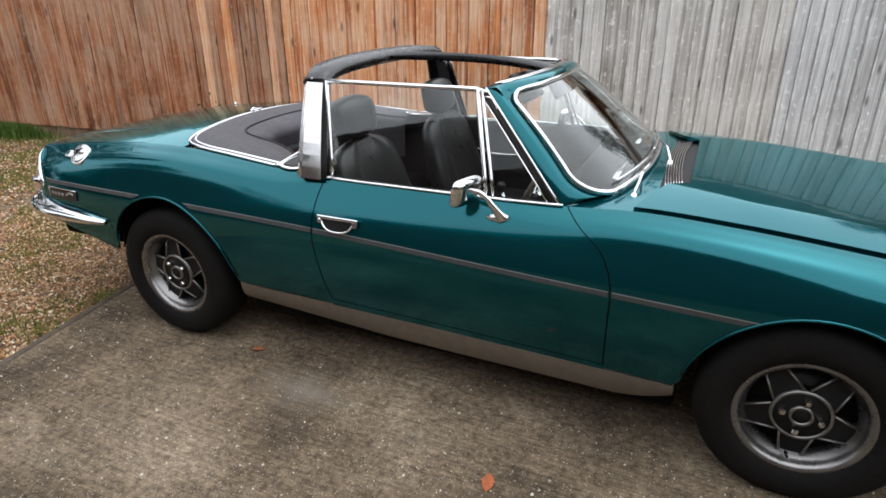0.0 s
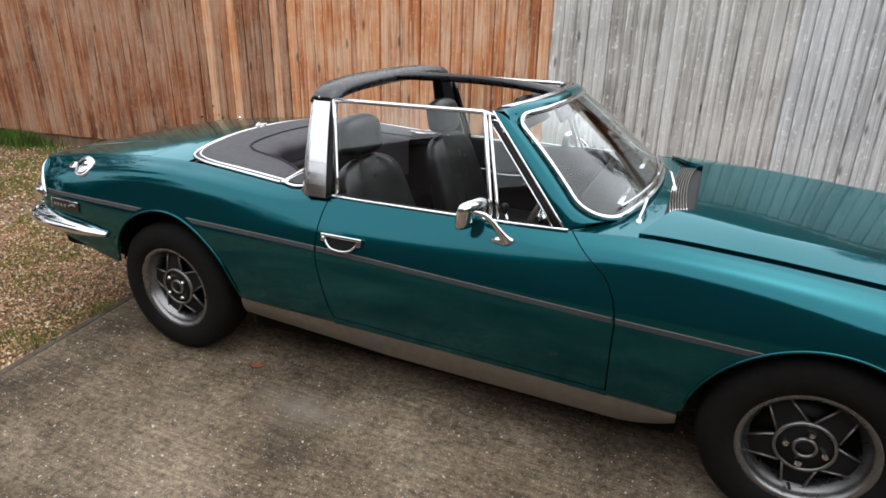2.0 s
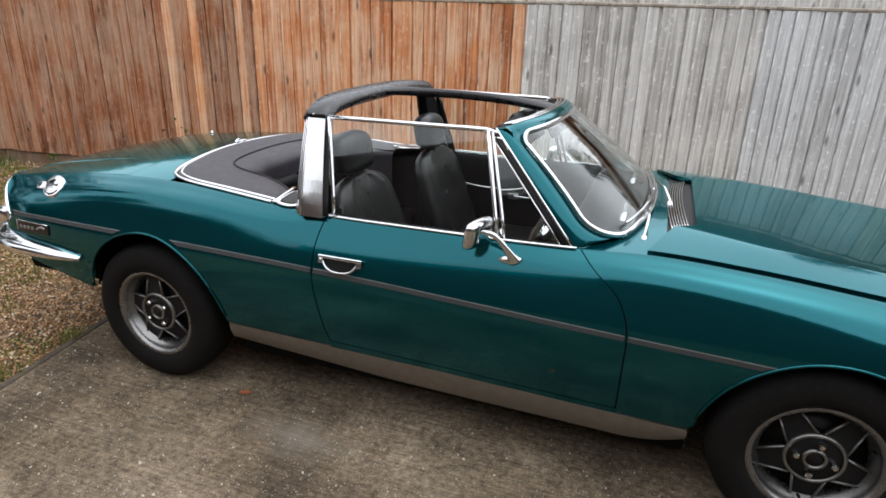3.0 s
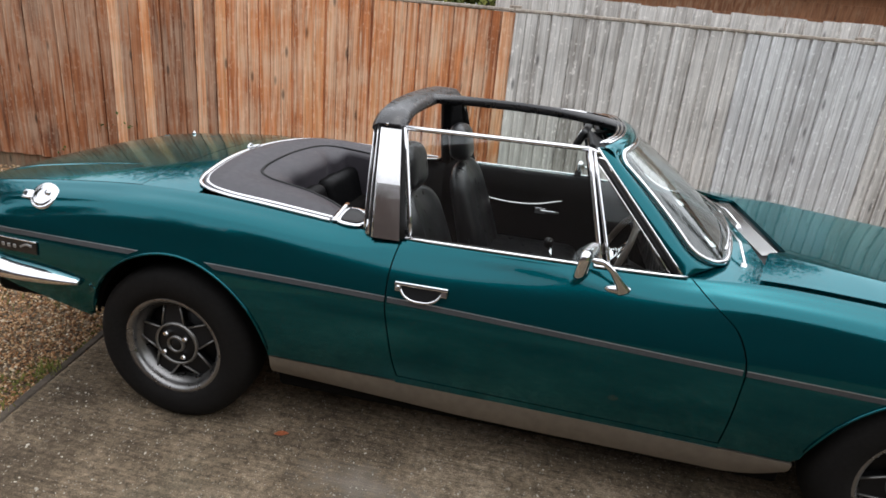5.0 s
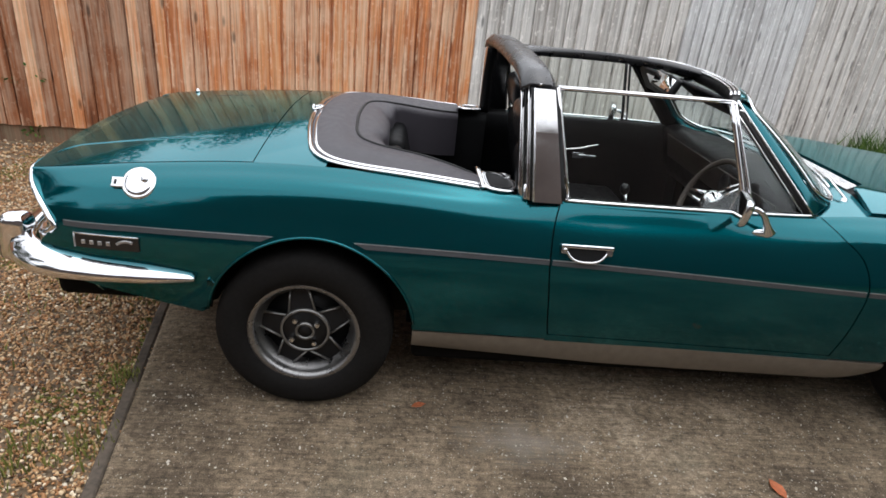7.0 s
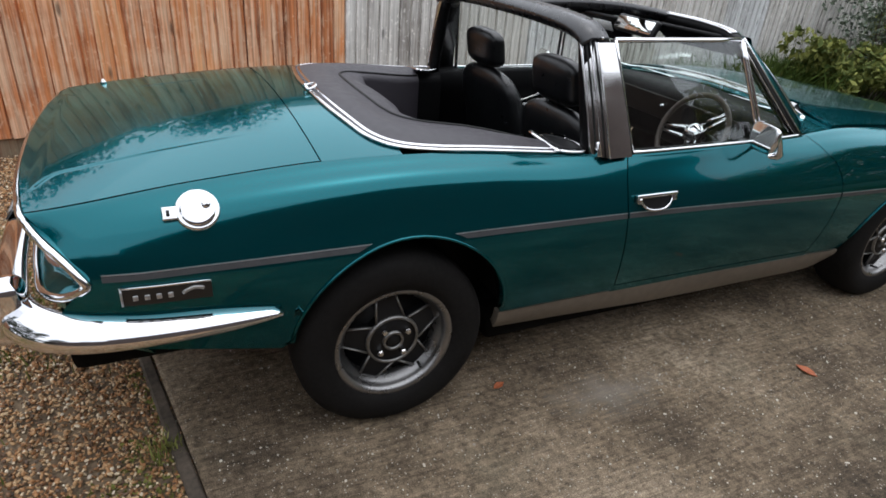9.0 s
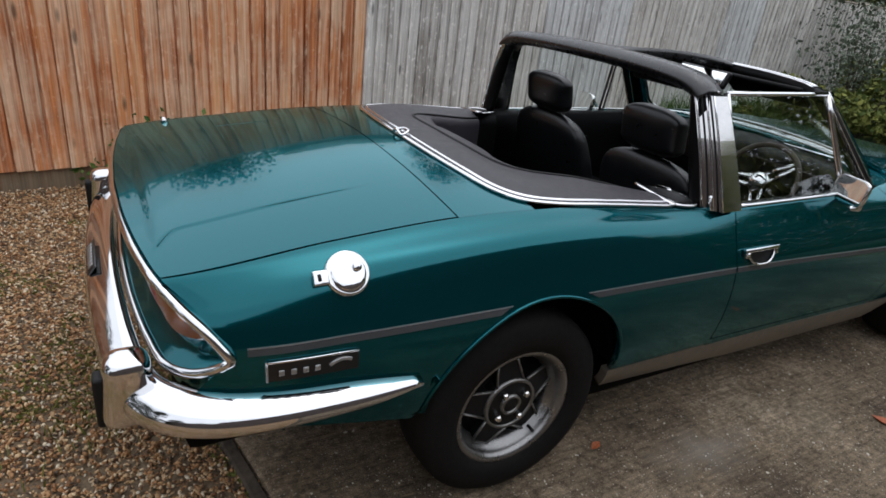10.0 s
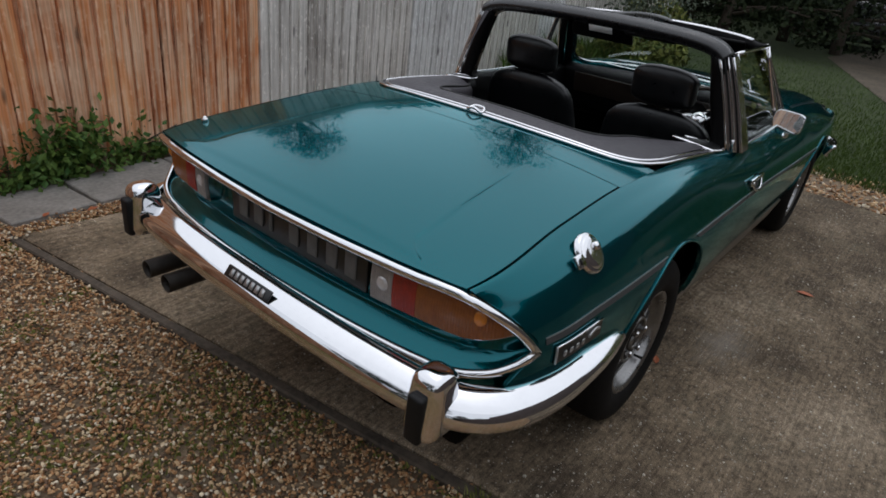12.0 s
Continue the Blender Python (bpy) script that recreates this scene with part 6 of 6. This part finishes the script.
def tree(at, height, spread, n, label, leaf=0.10, mat=None, low=0.3):
    base = thing("tree", at, label, "tree")
    trunk = [(0, 0, -0.1), (rng.normal(0, 0.1), rng.normal(0, 0.1), height * 0.35), (rng.normal(0, 0.2), rng.normal(0, 0.2), height * 0.75)]
    limbs = [sweep(smoothed(trunk, 6), ring_profile(0.05 * height * 0.5, n=8), scale=lambda t: 1 - 0.8 * t)]
    pts = []
    for _ in range(26):
        h = height * rng.uniform(low, 1.0)
        r = spread * (1 - 0.75 * max(0, (h / height - 0.45) / 0.55)) * rng.uniform(0.3, 1.0)
        a = rng.uniform(0, 2 * math.pi)
        tip = np.array([r * math.cos(a), r * math.sin(a), h])
        st = np.array([0, 0, h * 0.7])
        limbs.append(sweep(smoothed([tuple(st), tuple((st + tip) / 2 + rng.normal(0, 0.1, 3)), tuple(tip)], 4), ring_profile(0.035 * height * 0.25, n=6), scale=lambda t: 1 - 0.75 * t))
        pts.append(tip + clump(n // 26, spread * rng.uniform(0.25, 0.5), (1, 1, 0.75)))
    part("trunk", joined(*limbs), BARK, base)
    pts = np.concatenate(pts)
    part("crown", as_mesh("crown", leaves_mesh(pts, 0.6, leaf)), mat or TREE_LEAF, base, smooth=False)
    return base


def fence_y(x):
    return 5.144 + 0.10 * (x + 1.28)


# weeds and ivy at the foot of the fence
for x, z0, s, n in ((-2.72, 0.0, 0.27, 760), (-2.60, 0.10, 0.20, 420), (-3.0, 0.0, 0.16, 80), (-2.22, 0.0, 0.20, 190), (-2.0, 0.0, 0.16, 90)):
    ivy = thing("ivy", (x, fence_y(x) - 0.05, z0 - 0.02), "green ivy and weeds growing at the foot of the fence", "ivy", "weeds by the fence")
    p = np.stack([rng.normal(0, s * 0.55, n), -np.abs(rng.normal(0, 0.05, n)), np.abs(rng.normal(0, s * 0.55, n)) + 0.02], 1)
    part("foliage", as_mesh("foliage", leaves_mesh(p, 0.5, 0.027)), IVY, ivy, smooth=False)
    for _ in range(3):
        part("stem", sweep([(rng.normal(0, 0.05), 0.02, 0), (rng.normal(0, 0.08), 0.0, s * 0.6), (rng.normal(0, 0.12), -0.01, s * 1.1)], ring_profile(0.003, n=5)), BARK, ivy)
for x, z0, n in ((-4.55, 0.49, 26), (-5.17, 0.16, 22), (-5.0, 0.06, 26), (-4.68, 0.04, 34), (-6.46, 0.30, 24), (-4.74, 0.46, 18), (-6.2, 0.05, 22)):
    sprig = thing("ivy", (x, fence_y(x) - 0.015, z0), "small ivy sprig growing through the fence", "ivy", "sprigs on the fence")
    p = np.stack([rng.normal(0, 0.05, n), -np.abs(rng.normal(0, 0.03, n)) - 0.01, rng.normal(0.02, 0.035, n)], 1)
    part("foliage", as_mesh("foliage", leaves_mesh(p, 0.5, 0.020)), IVY, sprig, smooth=False)
tuft = np.stack([rng.normal(-7.45, 0.30, 1500), fence_y(-7.5) - 0.06 - np.abs(rng.normal(0, 0.13, 1500))], 1)
blades("grass_tuft", tuft, 0.15, TUFT, "green grass tuft by the fence")
moss = np.stack([rng.uniform(-8.0, -2.62, 90000), rng.uniform(0.9, 4.4, 90000)], 1)
keep = np.array([noise.noise(Vector((x * 1.6, y * 1.6, 3.1))) + 0.5 * noise.noise(Vector((x * 6, y * 6, 8.0))) > (0.10 if x > -3.5 else -0.06) for x, y in moss]) & in_gravel(moss[:, 0], moss[:, 1])
blades("moss", moss[keep], 0.012, MOSS, "patches of moss and short weeds in the shingle", -0.022, 0.0065)
for x, y, n, s in ((-2.74, 1.56, 110, 0.05), (-2.94, 1.48, 130, 0.06), (-2.76, 1.92, 70, 0.035), (-3.45, 1.95, 170, 0.14), (-3.7, 2.3, 150, 0.16), (-3.2, 2.6, 110, 0.12), (-7.1, 4.3, 500, 0.30)):
    tuft_xy = np.stack([rng.normal(x, s, n), rng.normal(y, s, n)], 1)
    blades("weeds", tuft_xy[in_gravel(tuft_xy[:, 0], tuft_xy[:, 1])], 0.045, MOSS, "low green weeds growing in the shingle", -0.02, 0.003)
tagged(flat("lawn", [(2.35, -12), (60, -30), (60, 30), (2.6, 5.6)], -0.022, TURF), "rough grass beyond the drive", "grass")
gp = np.stack([2.3 + rng.exponential(2.6, 70000), rng.uniform(-1.0, 5.6, 70000)], 1)
off_track = (gp[:, 0] < 13) & ((gp[:, 1] > 1.9 + 0.28 * (gp[:, 0] - 8.3)) | (gp[:, 0] < 7.6))
tagged(flat("track", [(7.8, -4.5), (20, -6), (20, 3.4), (14.8, 3.8), (8.3, 1.9)], -0.012, TRACK), "sandy brown track across the grass", "track")
blades("grass", gp[off_track], 0.045, GRASS, "rough grass beyond the drive", -0.022, 0.0032)
for i, (x, y, sx, sz) in enumerate(((5.1, 4.8, 0.8, 0.85), (6.0, 5.1, 0.8, 1.0), (4.5, 5.05, 0.55, 0.6), (6.9, 5.3, 0.7, 0.7), (3.55, 4.95, 0.45, 0.50), (4.1, 4.85, 0.6, 0.8))):
    shrub("shrub", (x, y, -0.03), (sx, sx * 0.8, sz), 2600, 0.045, BUSH_LEAF, "leafy green and yellowing shrub by the fence")
for x, y, s, h in ((5.6, 5.15, 0.55, 1.75), (6.8, 5.3, 0.6, 1.9)):
    shrub("shrub", (x, y, -0.03), (s, s, h), 2000, 0.032, GREY_LEAF, "tall grey-green leafy shrub against the fence", stems=9)
lg = np.stack([rng.normal(3.6, 0.35, 1600), rng.normal(5.0, 0.2, 1600)], 1)
blades("grass_tuft", lg, 0.55, GRASS, "tall strappy grass clump by the fence", -0.02, 0.012)
lg = np.stack([rng.normal(2.62, 0.16, 520), rng.normal(5.28, 0.08, 520)], 1)
blades("grass_tuft", lg, 0.50, TUFT, "fresh green grass clump at the foot of the grey fence", -0.02, 0.009)

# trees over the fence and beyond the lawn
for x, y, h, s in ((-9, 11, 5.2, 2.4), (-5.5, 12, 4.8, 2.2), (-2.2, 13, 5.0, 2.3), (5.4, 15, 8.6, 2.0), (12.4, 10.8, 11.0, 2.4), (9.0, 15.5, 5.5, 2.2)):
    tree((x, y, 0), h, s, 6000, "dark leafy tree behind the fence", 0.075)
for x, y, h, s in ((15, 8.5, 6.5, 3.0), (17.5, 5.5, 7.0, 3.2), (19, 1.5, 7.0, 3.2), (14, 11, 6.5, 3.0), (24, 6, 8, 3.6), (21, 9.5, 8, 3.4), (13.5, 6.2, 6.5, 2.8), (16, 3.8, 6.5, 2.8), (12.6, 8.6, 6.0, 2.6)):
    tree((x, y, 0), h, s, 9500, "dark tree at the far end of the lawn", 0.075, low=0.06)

for x in np.arange(-13, 12, 1.9):
    shrub("shrub", (float(x) + rng.uniform(-0.4, 0.4), 9.2 + rng.uniform(-0.5, 0.5), 0), (1.3, 1.0, rng.uniform(2.3, 3.2)), 3800, 0.05, HEDGE_LEAF if rng.uniform() > 0.2 else BUSH_LEAF, "unclipped green shrub behind the fence", clumps=18)

for x, y, h in ((-13.5, 2.5, 8.8), (-13, -1.5, 8.4), (-12, -5.5, 5.4), (-9.5, -9, 5.6), (-15, 6.0, 8.6)):
    tree((x, y, 0), h, 2.3 if h < 7 else 3.2, 3000 if h < 7 else 7000, "leafy tree beyond the gravel", 0.13, low=0.05)

hedge_pts = np.stack([rng.uniform(-16, 9, 30000), rng.uniform(11.0, 13.5, 30000), 4.2 * rng.uniform(0, 1, 30000)], 1)
tagged(part("hedge", as_mesh("hedge", leaves_mesh(hedge_pts, 0.6, 0.14)), BUSH_LEAF, smooth=False), "tall unclipped hedge beyond the fence", "hedge", kind="stuff")
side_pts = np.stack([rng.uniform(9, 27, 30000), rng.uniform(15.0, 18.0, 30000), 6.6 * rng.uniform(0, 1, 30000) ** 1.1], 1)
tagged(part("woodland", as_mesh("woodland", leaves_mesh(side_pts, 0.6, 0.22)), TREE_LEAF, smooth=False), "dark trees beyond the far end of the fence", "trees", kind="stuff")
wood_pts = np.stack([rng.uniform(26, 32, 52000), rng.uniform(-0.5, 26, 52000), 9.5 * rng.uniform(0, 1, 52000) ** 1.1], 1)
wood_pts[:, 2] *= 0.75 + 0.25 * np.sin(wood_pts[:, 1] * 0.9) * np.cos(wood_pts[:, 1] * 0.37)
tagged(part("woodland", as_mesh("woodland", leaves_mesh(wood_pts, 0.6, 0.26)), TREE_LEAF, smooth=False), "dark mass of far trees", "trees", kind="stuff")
# unseen hedge, added so the door glass reflects an even mid-tone
reflected_hedge_pts = np.stack([rng.uniform(13, 16, 34000), rng.uniform(-15, 1.1, 34000), 6.2 * rng.uniform(0, 1, 34000)], 1)
tagged(part("hedge", as_mesh("hedge", leaves_mesh(reflected_hedge_pts, 0.6, 0.14)), HEDGE_LEAF, smooth=False), "unseen pale green hedge added to even the reflections in the door glass", "hedge", kind="stuff")
# dark estate car parked far off
van = thing("car", (20.0, 4.1, 0), "dark car parked under the trees", "car")
van.rotation_euler = (0, 0, radians(96))
part("body", block(1.75, 4.0, 0.62, (0, 0, 0.55), 0.14, 4), DARK_PAINT, van)
part("cabin", block(1.55, 2.2, 0.55, (0, -0.1, 1.1), 0.16, 4, taper=(0.8, 0.75)), DARK_PAINT, van)
for sx in (-1, 1):
    for sy in (-1.2, 1.25):
        part("wheel", moved(lathe([(0, -0.1), (0.28, -0.1), (0.31, -0.05), (0.31, 0.08), (0, 0.08)], 20, "x"), Matrix.Translation((sx * 0.78, sy, 0.31))), RUBBER, van)

# ---- fallen leaves ----
def fallen(x, y, ang, s):
    pts = [(0, 0), (0.3, 0.22), (0.62, 0.26), (0.85, 0.14), (1.05, 0.0), (0.85, -0.12), (0.6, -0.24), (0.3, -0.2)]
    V = [((px - 0.5) * s, py * s, 0.004 + 0.12 * s * abs(py) * (1 + px)) for px, py in pts]
    V += [(vx, vy, vz + 0.0015) for vx, vy, vz in V]
    V += [(0.0, 0, 0.003), (0.0, 0, 0.0045)]
    F = [(i, 16, (i + 1) % 8) for i in range(8)] + [(8 + i, 8 + (i + 1) % 8, 17) for i in range(8)] + [(i, (i + 1) % 8, 8 + (i + 1) % 8, 8 + i) for i in range(8)]
    ob = part("leaf", (V, F), DEAD_LEAF, smooth=False, matrix=pose(x, y, 0.0, 0, 0, ang))
    return tagged(ob, "fallen russet leaf lying on the concrete", "leaf", "fallen leaves")


for x, y, a, s in ((-1.657, 1.815, 20, 0.055), (-0.42, 1.47, 100, 0.085), (-2.75, 4.45, 10, 0.06), (-2.55, 4.42, 70, 0.07), (-2.95, 4.5, 40, 0.05)):
    fallen(x, y, a, s)


# ---- fences ----
FENCE_TOP, PITCH = 1.70, 0.094
def board_mesh(name, h, w, mat, bow, groove=0.008):
    """A feather-edged board: thick on one edge, thin on the other."""
    V, F = [], []
    n = 6
    for k in range(n + 1):
        z = h * k / n
        b = bow * math.sin(math.pi * k / n)
        for x, y in ((0, -0.006), (0.001, -0.030), (0.006, -0.032), (PITCH - groove, -0.019), (PITCH - groove + 0.001, -0.006), (w, -0.003), (w, 0.0), (0, 0.0)):
            V.append((x + b, y + b * 0.6, z))
    for k in range(n):
        for j in range(8):
            F.append((8 * k + j, 8 * k + (j + 1) % 8, 8 * k + 8 + (j + 1) % 8, 8 * k + 8 + j))
    F += [(7, 6, 5, 4, 3, 2, 1, 0), tuple(8 * n + j for j in range(8))]
    me = bpy.data.meshes.new(name)
    me.from_pydata(V, [], F)
    me.materials.append(mat)
    me.update()
    return me


fang = math.atan(0.10)


def fence(name, x0, x1, mats, label, base_mat, cap_mat, top=FENCE_TOP):
    """Boards from x0 to x1 on the fence line; mats: (until x, material)."""
    f = thing(name, (x0, fence_y(x0), 0), label, "fence", kind="structure")
    f.rotation_euler = (0, 0, fang)
    length = (x1 - x0) / math.cos(fang)
    kinds = {}
    h = top - 0.11
    n = round(length / PITCH + 0.35)
    for i in range(n):
        u = i * PITCH
        mat = next(m for lim, m in mats if x0 + u * math.cos(fang) + (random.uniform(-0.8, 0.8) if lim < 0 else 0) < lim)
        if mat.name not in kinds:
            kinds[mat.name] = [board_mesh("board", h, 0.108, mat, b, 0.0095 if "red" in mat.name else 0.012) for b in (0.003, -0.003, 0.0)]
        b = part("board", random.choice(kinds[mat.name]), None, f, smooth=False)
        b.matrix_local = pose(u + random.uniform(-0.003, 0.003), -0.03 + random.uniform(-0.002, 0.002), 0.105 + random.uniform(-0.006, 0.006), 0, random.uniform(-0.35, 0.35), random.uniform(-2.5, 1.0))
    part("gravel_board", block(length, 0.028, 0.15, (length / 2, -0.016, 0.03), 0.003, 1), base_mat, f, smooth=False)
    for z in (0.35, 0.95, 1.5):
        part("rail", block(length, 0.06, 0.07, (length / 2, 0.01, z), 0.006, 1), cap_mat, f, smooth=False)
    part("capping", block(length, 0.065, 0.026, (length / 2, -0.030, top + 0.010), 0.006, 1), cap_mat, f, smooth=False)
    for k in range(int(length / 2.7) + 1):
        part("post", block(0.10, 0.10, top + 0.1, (min(k * 2.7, length - 0.05), 0.09, top / 2), 0.006, 1), cap_mat, f, smooth=False)
    return f


fence("fence", -11.0, -1.285, ((-4.1, RED_BOARD), (99, ORANGE_BOARD)), "red-brown feather-edge board fence with pale streaks", BASE_BOARD, RAIL_WOOD)
fence("fence", -1.275, 9.6, ((0.50, GREY_BOARD), (1.55, PALE_BOARD), (3.2, GREY_BOARD), (3.9, PALE_BOARD), (99, GREY_BOARD)), "silver-grey weathered feather-edge board fence", GREY_BOARD, RAIL_WOOD)

# neighbour's taller fence and shed behind
nf = thing("neighbour_fence", (-1.5, fence_y(-1.5) + 0.45, 0), "taller grey board fence behind", "fence", kind="structure")
nf.rotation_euler = (0, 0, fang)
nb = board_mesh("board", 1.86, 0.16, GREY_BOARD, 0.0)
for i in range(40):
    part("board", nb, None, nf, smooth=False).matrix_local = pose(i * 0.15, -0.02, random.uniform(-0.012, 0.012), 0, random.uniform(-0.3, 0.3), -1)
part("rail", block(6.0, 0.05, 0.08, (3.0, 0.02, 1.4), 0.005, 1), GREY_BOARD, nf, smooth=False)
shed = thing("shed", (1.1, 7.6, 0), "brown boarded garden shed behind the fence", "shed")
for i in range(17):
    part("board", block(5.0, 0.022, 0.15, (0, -1.2 - 0.004 * (i % 2), 0.08 + i * 0.135), 0.003, 1, Euler((radians(5), 0, 0)).to_matrix()), SHED_WOOD, shed, smooth=False)
for sx in (-1, 1):
    part("end_wall", block(0.05, 2.4, 2.2, (sx * 2.46, 0, 1.1), 0.004, 1), SHED_WOOD, shed, smooth=False)
for sy in (-1, 1):
    part("roof", block(5.4, 1.55, 0.05, (0, sy * 0.66, 2.52), 0.004, 1, Euler((radians(-sy * 22), 0, 0)).to_matrix()), SHED_WOOD, shed, smooth=False)
part("fascia", block(5.45, 0.03, 0.13, (0, -1.37, 2.25), 0.004, 1), RAIL_WOOD, shed, smooth=False)

# plain wall that closes the drive on the near side
wall = thing("wall_south", (2.4, -4.6, 0), "plain dark brick house wall closing the drive", "wall", kind="structure")
gable = [(-7.7, 3.85), (-5.7, 4.38), (-4.0, 4.75), (-2.4, 5.20), (4.6, 5.20)]
V = [(x, y, z) for y in (-0.15, 0.15) for x, z in [(-7.7, -0.05)] + gable + [(4.6, -0.05)]]
part("wall_face", (V, [tuple(range(7)), tuple(range(13, 6, -1))] + [(i, 7 + i, 7 + (i + 1) % 7, (i + 1) % 7) for i in range(7)]), BRICK, wall, smooth=False)
part("verge", sweep([(x, 0, z + 0.03) for x, z in gable], box_profile(0.42, 0.10, 0.15)), ROOF, wall, smooth=False)
# unseen wall, added to block low western sky from the car's reflections
low = thing("wall_west", (-10.0, -4.7, 0), "unseen plain brick wall added beyond the gravel to darken reflections", "wall", kind="structure")
part("wall_face", block(9.3, 0.24, 3.3, (0, 0, 1.6), 0.01, 1), BRICK, low, smooth=False)
part("coping", block(9.4, 0.34, 0.08, (0, 0, 3.28), 0.02, 2), FLAG, low, smooth=False)
